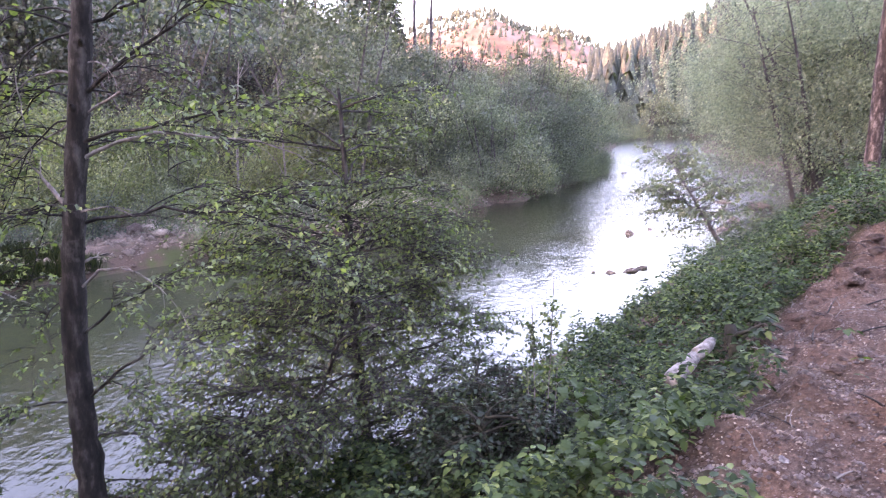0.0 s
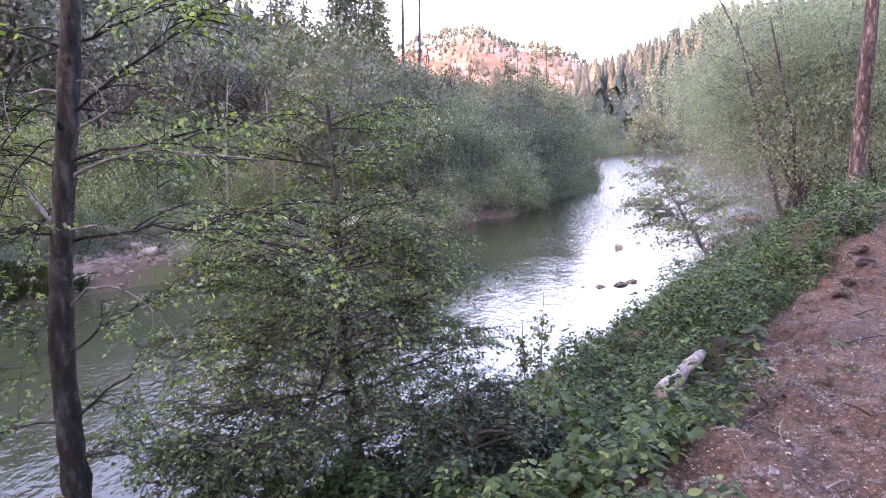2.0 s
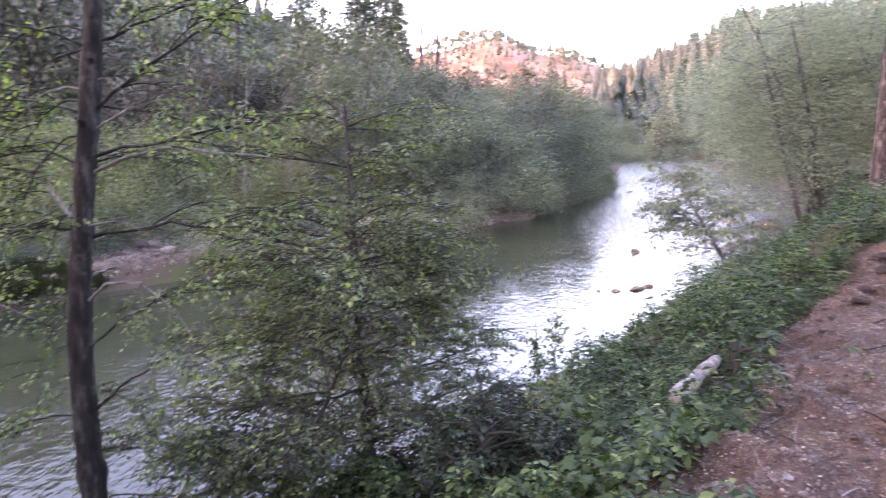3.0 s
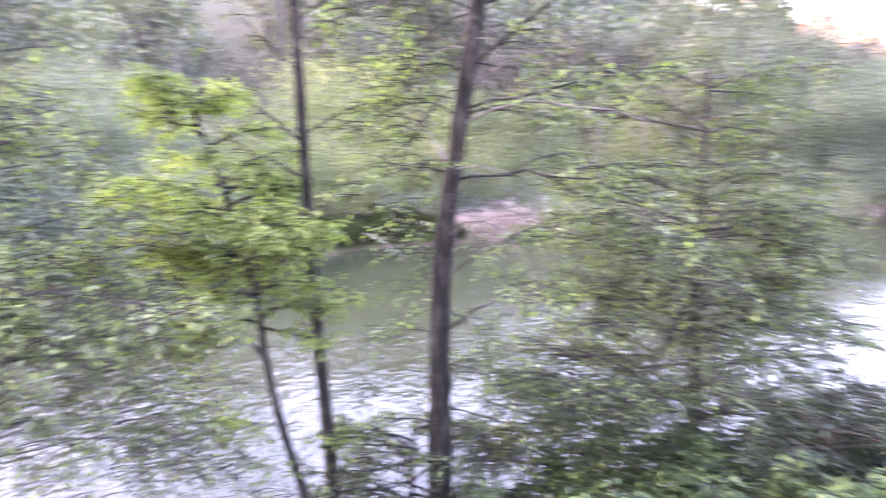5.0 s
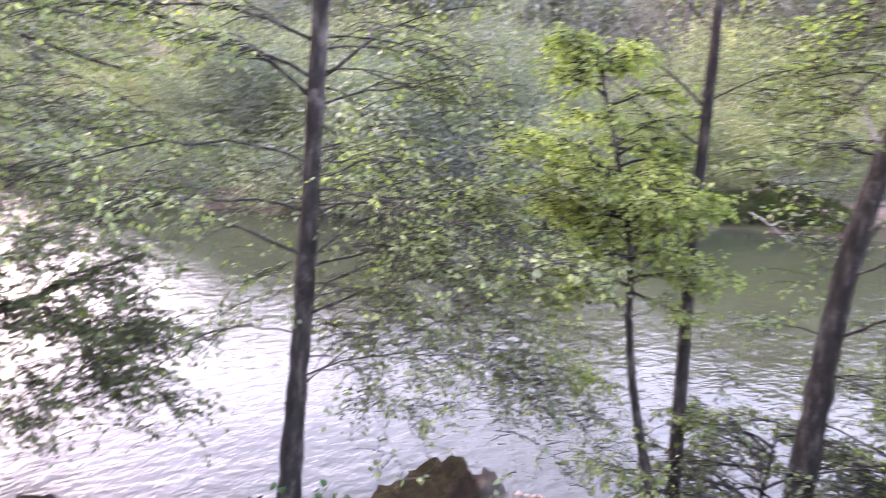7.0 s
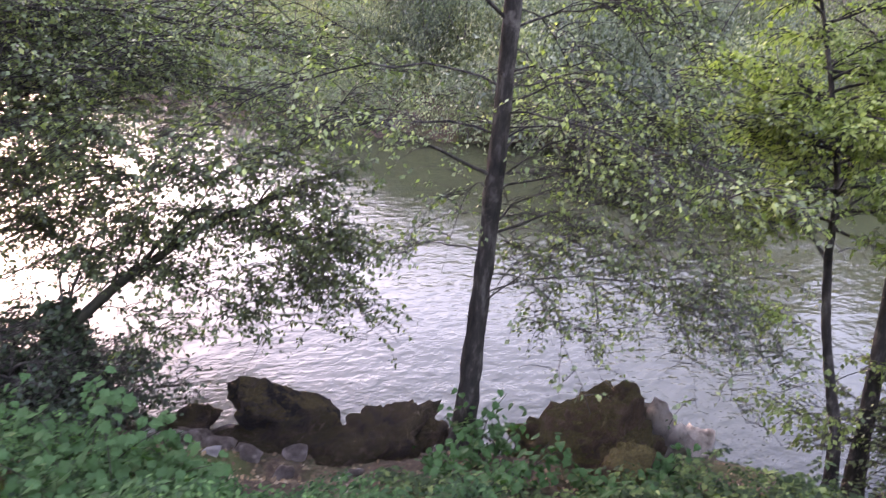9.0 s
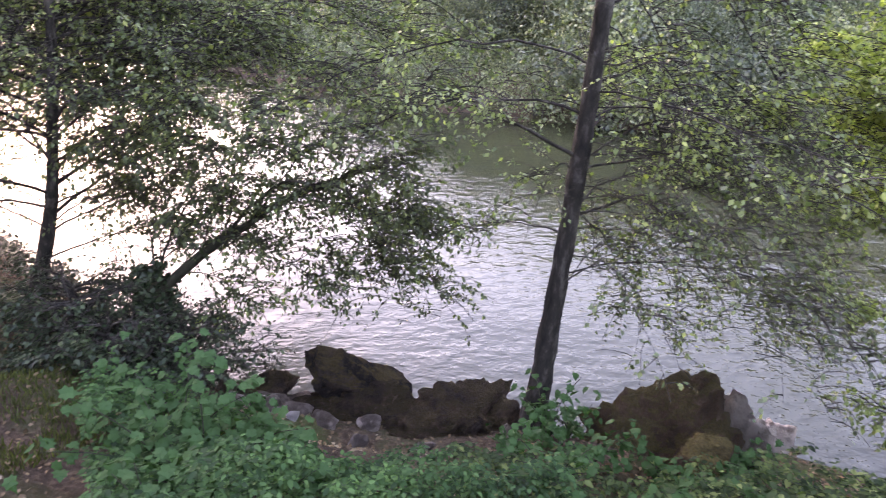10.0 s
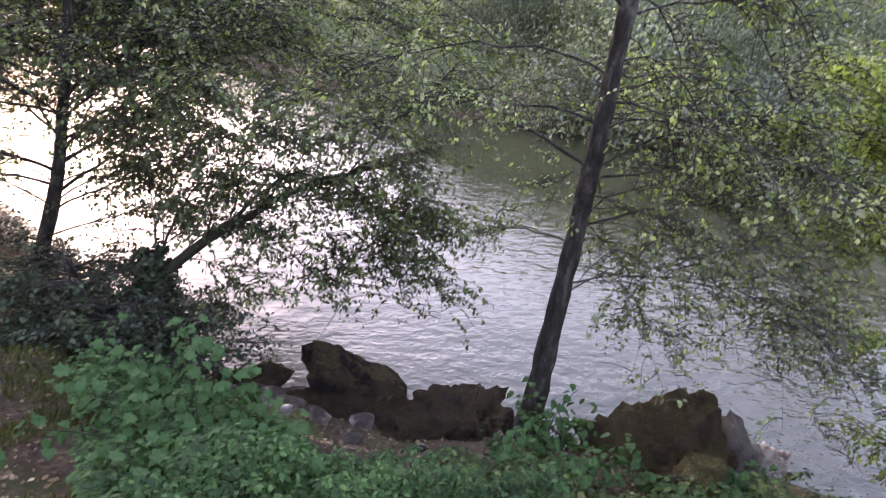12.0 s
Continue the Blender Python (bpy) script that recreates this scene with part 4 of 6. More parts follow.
alder("slim dark alder on the shady bank", (-6.1, -3.08, ground_at(-6.1, -3.08)), (-6.2, -2.3, 5.2), 0.062, [
    (0.9, 0, 1.6, 35, 10, 0.02, 0), (1.3, 10, 1.8, 35, 5, 0.02, 0), (1.1, 180, 1.2, 35, 10, 0.018, 0)],
    spine=[(-6.1, -2.87, 0.99), (-6.1, -2.72, 1.5), (-6.1, -2.65, 1.98), (-6.1, -2.56, 2.43)],
    leaf=0.040, seed=61, twigs=58, reach=0.7, extra=44, extra_from=0.14, extra_len=1.9, bare=0.15, gap=0.032,
    aims=[(2.0, (-6.0, -1.9, 2.0), 0.3, 0.014), (2.2, (-6.1, -0.95, 2.1), 0.4, 0.018), (2.5, (-6.1, -1.6, 2.6), 0.3, 0.016), (2.6, (-6.1, -0.7, 2.75), 0.3, 0.018), (2.4, (-5.7, -2.4, 2.45), 0.2, 0.012),
          (2.3, (-6.0, 0.1, 2.3), 0.4, 0.018), (2.5, (-5.6, -2.7, 2.7), 0.2, 0.012), (1.7, (-5.7, -2.2, 1.7), 0.2, 0.012), (1.4, (-6.2, -2.0, 1.3), 0.3, 0.012), (2.8, (-6.0, 0.6, 2.9), 0.3, 0.018),
          (0.75, (-6.0, -1.9, 1.60), 0.08, 0.012), (1.15, (-6.0, -1.8, 2.1), 0.08, 0.012), (0.5, (-5.9, -1.45, 1.22), 0.22, 0.010), (0.8, (-6.0, -3.7, 1.5), 0.2, 0.011), (1.0, (-5.9, -1.2, 1.7), 0.3, 0.011), (0.8, (-6.35, -2.2, 1.35), 0.25, 0.010), (1.0, (-6.0, -3.3, 1.5), 0.2, 0.009), (1.2, (-6.4, -1.7, 1.6), 0.3, 0.010)])
alder("large overhanging alder with dense dark foliage", (-7.6, -4.6, ground_at(-7.6, -4.6)), (-7.2, -3.8, 7.5), 0.14, [
    (2.0, 0, 4.6, 18, -10, 0.05, 0), (2.4, 12, 5.2, 16, -8, 0.05, 0), (2.8, -12, 4.8, 18, -12, 0.05, 0), (1.7, 25, 4.0, 18, -5, 0.04, 0), (3.2, 5, 5.4, 12, -10, 0.05, 0), (2.3, -35, 3.4, 25, -10, 0.04, 0), (1.5, 45, 3.0, 25, -5, 0.03, 0), (1.4, -8, 3.2, 25, 0, 0.03, 0), (3.6, 20, 4.6, 10, -10, 0.04, 0)],
    leaf=0.052, seed=71, twigs=66, reach=0.75, extra=34, extra_from=0.3, extra_len=3.2, gap=0.038, bare=0.08,
    aims=[(2.2, (-7.5, -1.9, 2.4), 0.3, 0.03), (2.3, (-7.6, -0.8, 2.5), 0.3, 0.03), (2.0, (-7.3, -2.9, 2.0), 0.2, 0.02), (2.5, (-7.6, 0.4, 2.4), 0.3, 0.03), (2.6, (-7.4, 1.2, 2.7), 0.3, 0.03), (2.1, (-7.9, -1.4, 1.7), 0.3, 0.02)])
alder("alder with dense leaning crown over the shallow water", (6.7, 16.4, ground_at(6.7, 16.4)), (5.4, 17.4, 2.9), 0.06, [
    (0.6, 170, 1.8, 35, 0, 0.02, 0), (0.9, 185, 1.9, 45, 10, 0.02, 0), (0.8, 20, 1.3, 45, 10, 0.02, 0)],
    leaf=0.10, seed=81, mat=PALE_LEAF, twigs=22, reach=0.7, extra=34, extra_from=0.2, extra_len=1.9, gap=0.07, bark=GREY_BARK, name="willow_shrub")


def pine(label, base, top, r0, seed, first=0.25, count=46, reach=2.6, needle=0.30):
    """A tall conifer: tapering trunk, whorls of drooping boughs with needle tufts."""
    r = np.random.default_rng(seed)
    base, top = np.array(base, float), np.array(top, float)
    root = thing("pine_tree", base, label, "tree")
    s = np.linspace(0, 1, 24)
    path = (top - base)[None] * s[:, None] + np.stack([0.05 * np.sin(s * 7 + seed), 0.05 * np.cos(s * 6), 0 * s], -1)
    path[0, 2] -= 0.5
    part("trunk", mesh_of("trunk", *tube(path, r0 * (1 - 0.85 * s), 12, 0.07, r), PINE_BARK), root)
    at, tip, wood = [], [], []
    for k in range(count):
        u = first + (0.98 - first) * k / count
        o = np.array([np.interp(u, s, path[:, i]) for i in range(3)])
        ln = reach * (1.1 - u) * r.uniform(0.6, 1.15)
        b = limb_path(o, r.uniform(0, 6.28), ln, r.uniform(-5, 20), r.uniform(-25, 10), 6, 0.06, r)
        wood.append(tube(b, np.linspace(0.03, 0.006, len(b)), 4))
        m = int(26 * ln) + 6
        q = r.random(m) ** 0.7 * (len(b) - 1.001)
        i = q.astype(int)
        at.append(b[i] + (b[i + 1] - b[i]) * (q - i)[:, None] + r.normal(0, 0.10, (m, 3)))
        tip.append((b[i + 1] - b[i]) * 2 + r.normal(0, 0.5, (m, 3)))
    part("bough_mass", mesh_of("bough_mass", *join(wood), PINE_BARK), root, kind="stuff")
    part("crown", leaf_mesh("crown", at, tip, needle, HAZED_NEEDLE, r, SLIM), root, kind="stuff")
    return root


pine("tall pine with reddish flaking bark on the bank top", (8.57, 14.0, ground_at(8.57, 14.0)), (8.75, 14.25, 19.0), 0.155, 5, first=0.62)


# ---- bushes and trees of the farther banks, built once and copied ----
def bush(name, label, height, width, mat, bark, seed, clumps=90, per=26, leaf=0.16, stems=5, foot=0.06, shape=CARD, cone=0.0, category="tree", low=0.12, lobes=13, squash=0.8):
    """A many-stemmed tree: stems that fan out and a crown of leaf clumps with gaps and an uneven outline."""
    r = np.random.default_rng(seed)
    root = thing(name, (0, 0, 0), label, category)
    wood, at, tip, out = [], [], [], []
    ends = []
    for k in range(stems):
        az = r.uniform(0, 6.28)
        p = limb_path(np.array([0.15 * width * r.normal() * 0.4, 0.15 * width * r.normal() * 0.4, -0.3]), az, height * r.uniform(0.7, 0.95), r.uniform(68, 85), r.uniform(50, 85), 9, 0.1, r)
        part("stem", mesh_of("stem", *tube(p, np.linspace(foot, foot * 0.2, len(p)), 6, 0.05, r), bark), root)
        ends.append(p)
    each = clumps * per // lobes
    for k in range(lobes):
        p = ends[k % stems]
        u = low + (1.0 - low) * (k + r.random()) / lobes
        c = p[min(int(u * (len(p) - 1)), len(p) - 1)].copy()
        z = np.clip(c[2] / height, 0, 1)
        env = width * 0.42 * (1 - cone * z) * math.sqrt(max(0.05, 1 - (2 * z - 0.9) ** 2 * 0.8))
        a = r.uniform(0, 6.28)
        c[:2] = c[:2] * 0.45 + env * math.sqrt(r.random()) * np.array([math.cos(a), math.sin(a)])
        c[2] = max(0.25, c[2] + r.normal() * 0.05 * height)
        size = width * r.uniform(0.16, 0.29) * (1 - 0.5 * cone * z)
        way = r.normal(size=(each, 3))
        way /= np.linalg.norm(way, axis=1, keepdims=True)
        deep = (1 - 0.6 * r.random(each) ** 1.6)[:, None] * (1 + 0.22 * np.sin(way * 5.3 + k).sum(axis=1, keepdims=True))
        at.append(c + way * deep * size * [1.2, 1.2, squash] + r.normal(size=(each, 3)) * size * 0.14)
        tip.append(r.normal(size=(each, 3)) + [0, 0, -0.5])
        out.append(way * [1, 1, 0.9] + [0, 0, 0.35])
        o = p[max(0, min(int(u * (len(p) - 1)) - 1, len(p) - 1))]
        for _ in range(2):
            wood.append(tube(np.array([o, c + r.normal(size=3) * size * 0.5]), [foot * 0.12, foot * 0.03], 3))
    part("twig_mass", mesh_of("twig_mass", *join(wood), bark), root, kind="stuff")
    part("crown", leaf_mesh("crown", at, tip, leaf, mat, r, shape, 0.45, out), root, kind="stuff")
    return root


def spread(first, spots, group, seed, lo=0.85, hi=1.15, tall=0.0):
    """Copies of a tree at (x, y, scale), turned and sized a little unalike; the first spot takes the tree itself."""
    r = np.random.default_rng(seed)
    tagged(first, group=group)
    for k, (x, y, s, *lean) in enumerate(spots):
        z = ground_at(x, y) - 0.05
        a, f = r.uniform(0, 6.28), s * r.uniform(lo, hi)
        if tall:
            open_sky = np.interp(math.degrees(math.atan2(-x, y)), [20, 40, 48, 56, 76, 82, 100], [0.8, 0.55, 0.36, 0.46, 0.45, 0.28, 0.22])
            f = max(0.2, min(f, (open_sky * (math.hypot(x, y) - 7.8) - z) / tall))
        if tall and y > 20:
            room = np.interp(x / y, [-0.15, -0.11, -0.06, -0.01, 0.03, 0.14, 0.21, 0.30, 0.36], [0.5, 0.19, 0.17, 0.15, 0.135, 0.15, 0.15, 0.165, 0.5]) * math.hypot(x, y) * r.uniform(0.78, 1.1) + 3.6 - z
            if math.hypot(x, y) < 66 and x > -4:
                room = np.interp(x / y, [-0.06, 0.0, 0.06, 0.12, 0.17, 0.21, 0.25], [0.20, 0.175, 0.175, 0.17, 0.13, 0.072, 0.0]) * math.hypot(x, y) * r.uniform(0.72, 1.25) + 3.6 - z
            f = max(0.25, min(f, room / tall))
        m = Matrix.Translation((x, y, z)) @ Matrix.Rotation(radians(lean[0] if lean else r.normal(0, 3)), 4, "Y") @ Matrix.Rotation(a, 4, "Z") @ Matrix.Diagonal((f * r.uniform(0.9, 1.1), f * r.uniform(0.9, 1.1), f, 1))
        if k == 0:
            first.matrix_basis = m
        else:
            ob = copy_thing(first, Matrix())
            ob.matrix_basis = m


def along(line, lo, hi, count, inland, seed, s=(0.8, 1.2), jitter=1.0):
    """Spots along a bank line between two lengths of it, set inland to its left."""
    r = np.random.default_rng(seed)
    seg = np.hypot(*np.diff(line, axis=0).T)
    run = np.concatenate([[0], np.cumsum(seg)])
    out = []
    for k in range(count):
        u = lo + (hi - lo) * (k + 0.5 + 0.7 * (r.random() - 0.5)) / count
        i = min(np.searchsorted(run, u) - 1, len(seg) - 1)
        d = (line[i + 1] - line[i]) / seg[i]
        q = line[i] + d * (u - run[i]) + np.array([-d[1], d[0]]) * (inland + jitter * r.uniform(-0.5, 0.5))
        out.append((q[0], q[1], r.uniform(*s)))
    return out


def run_at(line, x, y):
    """How far along a bank line its vertex nearest to (x, y) lies."""
    seg = np.hypot(*np.diff(line, axis=0).T)
    return np.concatenate([[0], np.cumsum(seg)])[np.argmin(np.hypot(line[:, 0] - x, line[:, 1] - y))]


f_left, f_grass, f_bar, f_tip = run_at(FAR_BANK, -22, -3.5), run_at(FAR_BANK, -11.6, 13.2), run_at(FAR_BANK, 0, 28.6), run_at(FAR_BANK, 11.3, 51)
f_end, f_up = run_at(FAR_BANK, 50, 180), run_at(FAR_BANK, -14.4, 6.0)
w1 = bush("willow_tree", "grey-green willow on the far bank", 6.5, 4.8, HAZED_WILLOW, GREY_BARK, 101, 170, 56, 0.10, 4, 0.05, cone=0.4, lobes=17, low=0.08)
w2 = bush("willow_tree", "tall grey-green alder on the far bank", 8.5, 4.4, HAZED_FOREST, GREY_BARK, 102, 200, 44, 0.125, 3, 0.07, cone=0.5, lobes=20)
w3 = bush("willow_bush", "low grey-green willow bush at the water's edge", 2.6, 3.4, HAZED_WILLOW, GREY_BARK, 103, 90, 44, 0.085, 4, 0.02, category="bush", low=0.02, lobes=10)
w4 = bush("alder_bush", "fresh green bush on the gravel bank", 4.2, 3.8, BUSH_LEAF, GREY_BARK, 104, 110, 46, 0.09, 4, 0.03, category="bush", low=0.04, lobes=12)
w5 = bush("forest_tree", "dark leafy forest tree", 12.0, 6.5, HAZED_FOREST, GREY_BARK, 105, 110, 26, 0.30, 3, 0.14, cone=0.4, lobes=16)
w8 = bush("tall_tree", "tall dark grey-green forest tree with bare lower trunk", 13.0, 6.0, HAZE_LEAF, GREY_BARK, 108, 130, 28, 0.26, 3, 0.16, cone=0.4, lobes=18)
w6 = bush("bare_tree", "grey leafless tree with fine twigs", 11.0, 5.0, DRY_LEAF, GREY_BARK, 106, 120, 20, 0.30, 4, 0.11, SLIM_CARD, 0.2)
w7 = bush("bank_alder", "leaning dark-stemmed alder with pale green crown on the near bank", 12.0, 9.0, HAZED_BANK_LEAF, GREY_BARK, 107, 560, 60, 0.095, 4, 0.12, low=0.36, lobes=60, squash=0.34)

spread(w1, along(FAR_BANK, f_bar + 1, f_tip + 3, 10, 2.2, 1, (0.85, 1.35), 2) + along(FAR_BANK, f_up - 9, f_grass - 3, 11, 3.6, 71, (1.1, 1.5), 1.5) + along(FAR_BANK, f_up - 1, f_grass - 2, 6, 2.2, 2, (0.75, 1.0)), "willows along the far bank", 1, tall=6.5)
spread(w2, along(FAR_BANK, f_up - 8, f_up + 6, 8, 6.5, 76, (1.1, 1.5), 3) + along(FAR_BANK, f_bar - 2, f_tip + 4, 13, 6.5, 3, (1.0, 1.5), 5) + along(FAR_BANK, f_bar, f_tip + 10, 9, 13, 72, (1.2, 1.7), 5) + along(FAR_BANK, f_tip + 4, f_end, 12, 4.5, 4, (0.9, 1.35), 4) + along(FAR_BANK, f_up, f_grass, 3, 7.0, 5, (0.6, 0.8), 3), "tall alders behind the far bank", 2, tall=8.5)
spread(w3, along(FAR_BANK, f_grass + 3, f_bar + 1, 12, 2.6, 74, (0.35, 0.7), 2.2) + along(FAR_BANK, f_bar - 1, f_tip + 4, 11, 0.5, 6, (0.7, 1.2), 0.6) + along(FAR_BANK, f_bar + 9, f_tip + 10, 6, 0.15, 61, (0.45, 0.75), 0.3) + along(FAR_BANK, f_up - 1, f_grass - 1.5, 8, 0.5, 7, (0.8, 1.25), 0.6) + along(FAR_BANK, f_left - 14, f_up - 1, 14, 0.7, 27, (0.5, 0.9), 1.0) + along(FAR_BANK, f_left - 14, f_up - 1, 9, 4.0, 28, (0.8, 1.2), 2.0) + along(FAR_BANK, f_grass + 7, f_bar, 5, 0.8, 17, (0.5, 0.8), 0.6) + along(FAR_BANK, f_end - 55, f_end + 25, 18, 0.8, 18, (1.0, 1.7), 1.5), "willow bushes at the far waterline", 3, tall=2.6)
spread(w4, along(FAR_BANK, f_grass - 2, f_grass + 7, 7, 3.8, 75, (0.45, 0.8), 1.0) + along(FAR_BANK, f_grass - 3, f_bar - 2, 10, 5.2, 8, (0.7, 1.1), 1.6) + along(FAR_BANK, f_grass - 6, f_bar, 6, 9.0, 9, (0.9, 1.3), 3) + along(FAR_BANK, f_left - 45, f_up - 2, 12, 9.0, 32, (0.7, 1.1), 5) + along(FAR_BANK, f_left - 60, f_up, 12, 18, 33, (1.0, 1.5), 8), "green bushes behind the gravel bar", 4, tall=4.2)
w9 = bush("olive_bush", "rounded pale olive bush on the far bank", 3.6, 3.6, OLIVE_LEAF, GREY_BARK, 109, 110, 44, 0.085, 4, 0.03, category="bush", low=0.04, lobes=11)
w10 = bush("willow_tree", "full pale green willow behind the gravel bar", 6.5, 4.8, BUSH_LEAF, GREY_BARK, 110, 170, 46, 0.10, 4, 0.05, lobes=16, low=0.08)
spread(w10, along(FAR_BANK, f_grass - 2, f_bar, 9, 8.5, 53, (0.85, 1.2), 3) + along(FAR_BANK, f_up - 9, f_grass - 2, 8, 7.0, 54, (1.1, 1.5), 2), "pale willows behind the gravel bar", 11, tall=6.5)
spread(w9, along(FAR_BANK, f_grass - 4, f_bar + 2, 8, 6.5, 51, (0.8, 1.3), 4) + along(FAR_BANK, f_left - 20, f_grass, 7, 4.5, 52, (0.6, 0.9), 3), "pale olive bushes behind the gravel bar", 10, tall=3.6)
spread(w5, along(FAR_BANK, f_grass - 4, f_tip + 6, 12, 19, 10, (0.7, 1.05), 7) + along(FAR_BANK, f_left - 60, f_up + 4, 12, 22, 41, (0.6, 1.0), 8) + along(FAR_BANK, f_left - 60, f_up + 4, 12, 36, 42, (0.9, 1.3), 10) + along(FAR_BANK, f_grass, f_end, 16, 30, 11, (0.9, 1.35), 12) + along(FAR_BANK, f_end - 20, f_end + 60, 14, 10, 14, (0.9, 1.3), 8) + along(FAR_BANK, f_end - 30, f_end + 60, 14, 26, 15, (1.0, 1.4), 12), "dark forest trees on the slope", 5, tall=12.0)
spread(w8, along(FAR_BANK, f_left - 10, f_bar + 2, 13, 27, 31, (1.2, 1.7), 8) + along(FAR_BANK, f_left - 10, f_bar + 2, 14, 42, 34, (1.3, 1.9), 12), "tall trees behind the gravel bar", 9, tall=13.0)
spread(w6, along(FAR_BANK, f_grass - 2, f_tip, 12, 15, 12, (0.7, 1.0), 5) + along(FAR_BANK, f_bar, f_end, 6, 9, 13, (0.8, 1.1), 4), "grey bare trees before the forest", 6, tall=11.0)
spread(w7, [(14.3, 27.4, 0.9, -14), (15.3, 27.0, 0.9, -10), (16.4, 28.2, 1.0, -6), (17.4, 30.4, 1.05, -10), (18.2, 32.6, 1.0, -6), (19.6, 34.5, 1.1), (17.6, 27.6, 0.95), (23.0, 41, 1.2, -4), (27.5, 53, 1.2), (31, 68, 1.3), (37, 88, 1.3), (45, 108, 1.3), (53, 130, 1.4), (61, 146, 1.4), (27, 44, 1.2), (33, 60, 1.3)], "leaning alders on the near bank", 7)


def conifer(seed, height=18.0):
    """A far fir: trunk and tiers of drooping boughs."""
    r = np.random.default_rng(seed)
    root = thing("fir_tree", (0, 0, 0), "tall dark fir on the valley slope", "tree")
    s = np.linspace(0, 1, 8)
    part("trunk", mesh_of("trunk", *tube(np.stack([0 * s, 0 * s, s * height - 0.5 * (s == 0)], -1), 0.22 * (1 - 0.93 * s), 6), GREY_BARK), root)
    at, tip = [], []
    for u in np.linspace(0.14, 0.985, 34):
        for _ in range(5):
            az, ln = r.uniform(0, 6.28), 3.0 * (1 - u) ** 0.8 * r.uniform(0.5, 1.15) + 0.15
            m = int(9 * ln) + 3
            q = r.random(m) ** 0.6
            at.append(np.stack([np.cos(az) * ln * q, np.sin(az) * ln * q, u * height - 0.28 * ln * q ** 1.4 + r.normal(0, 0.12, m)], -1) + r.normal(0, 0.1, (m, 3)))
            tip.append(np.stack([np.cos(az) + r.normal(0, 0.5, m), np.sin(az) + r.normal(0, 0.5, m), -0.3 + r.normal(0, 0.3, m)], -1))
    part("crown", leaf_mesh("crown", at, tip, 0.62, HAZED_NEEDLE, r, SLIM_CARD), root, kind="stuff")
    return root


fr = np.random.default_rng(77)
fir_spots = [(2.5, 80, 0.56), (0.8, 76, 0.5), (5, 92, 0.62), (8, 85, 0.72), (10, 100, 0.78), (13, 95, 0.72), (15, 110, 0.82), (18, 120, 0.86), (6.5, 110, 0.75), (12, 122, 0.9), (20, 130, 0.9), (22, 140, 0.95), (-14.2, 100, 1.5), (-11.2, 96, 1.4), (-8.6, 104, 1.3), (-17, 93, 1.55), (-20, 88, 1.5), (-24, 82, 1.4), (-13, 112, 1.4), (-6.8, 110, 0.95), (-16, 78, 1.2), (-9.6, 88, 1.3), (-7.4, 93, 1.25), (-12.2, 86, 1.3), (-10.4, 108, 1.6), (-7.9, 99, 1.4)]
for _ in range(36):
    u, d = fr.uniform(0, 1), fr.uniform(30, 110)
    fir_spots.append((-48 + 70 * u - d * 0.75 + fr.normal(0, 4), 12 + 110 * u + d * 0.45 + fr.normal(0, 4), fr.uniform(0.7, 1.1)))
for _ in range(14):
    fir_spots.append((fr.uniform(62, 150), fr.uniform(205, 250), fr.uniform(0.8, 1.2)))
for _ in range(11):
    u = fr.uniform(0, 1)
    fir_spots.append((26 + 60 * u + fr.uniform(4, 22), 46 + 110 * u + fr.normal(0, 5), fr.uniform(0.7, 1.1)))
spread(conifer(9), fir_spots, "firs on the valley slopes", 8)


def bare_snag(x, y, height, r0, seed):
    """A dead standing trunk with a few broken branches."""
    r = np.random.default_rng(seed)
    root = thing("dead_snag", (x, y, ground_at(x, y) - 0.3), "tall bare dead trunk above the forest", "tree", "dead trunks above the forest")
    p = limb_path(np.zeros(3), 0.5, height, 90, 88, 10, 0.05, r)
    part("trunk", mesh_of("trunk", *tube(p, np.linspace(r0, r0 * 0.45, len(p)), 8, 0.05, r), GREY_BARK), root)
    for _ in range(7):
        o = p[r.integers(4, 10)]
        b = limb_path(o, r.uniform(0, 6.28), r.uniform(0.6, 1.8), r.uniform(-10, 30), r.uniform(-20, 40), 5, 0.1, r)
        part("branch", mesh_of("branch", *tube(b, np.linspace(0.06, 0.02, len(b)), 5), GREY_BARK), root)


for k, (x, y, h) in enumerate([(-4.2, 97, 25.0), (-2.0, 99, 24.0), (-0.9, 104, 15.0), (-19, 62, 17.0), (-23, 58, 16.0), (-28, 50, 15.0), (-15, 66, 17.0), (-32, 42, 14.0), (-30, 33, 12.0)]):
    bare_snag(x, y, h, 0.34 if k < 2 else 0.2, 700 + k)


def pale_trunk(x, y, height, seed):
    r = np.random.default_rng(seed)
    root = thing("pale_trunk", (x, y, ground_at(x, y) - 0.2), "thin pale bare trunk among the far willows", "tree", "pale trunks among the willows")
    p = limb_path(np.zeros(3), r.uniform(0, 6.28), height, 89, 84, 9, 0.1, r)
    part("trunk", mesh_of("trunk", *tube(p, np.linspace(0.055, 0.02, len(p)), 6, 0.05, r), DEAD_BARK), root)
    for _ in range(5):
        b = limb_path(p[r.integers(4, 9)], r.uniform(0, 6.28), r.uniform(0.4, 1.1), r.uniform(20, 60), r.uniform(20, 70), 5, 0.1, r)
        part("branch", mesh_of("branch", *tube(b, np.linspace(0.018, 0.007, len(b)), 4), DEAD_BARK), root)


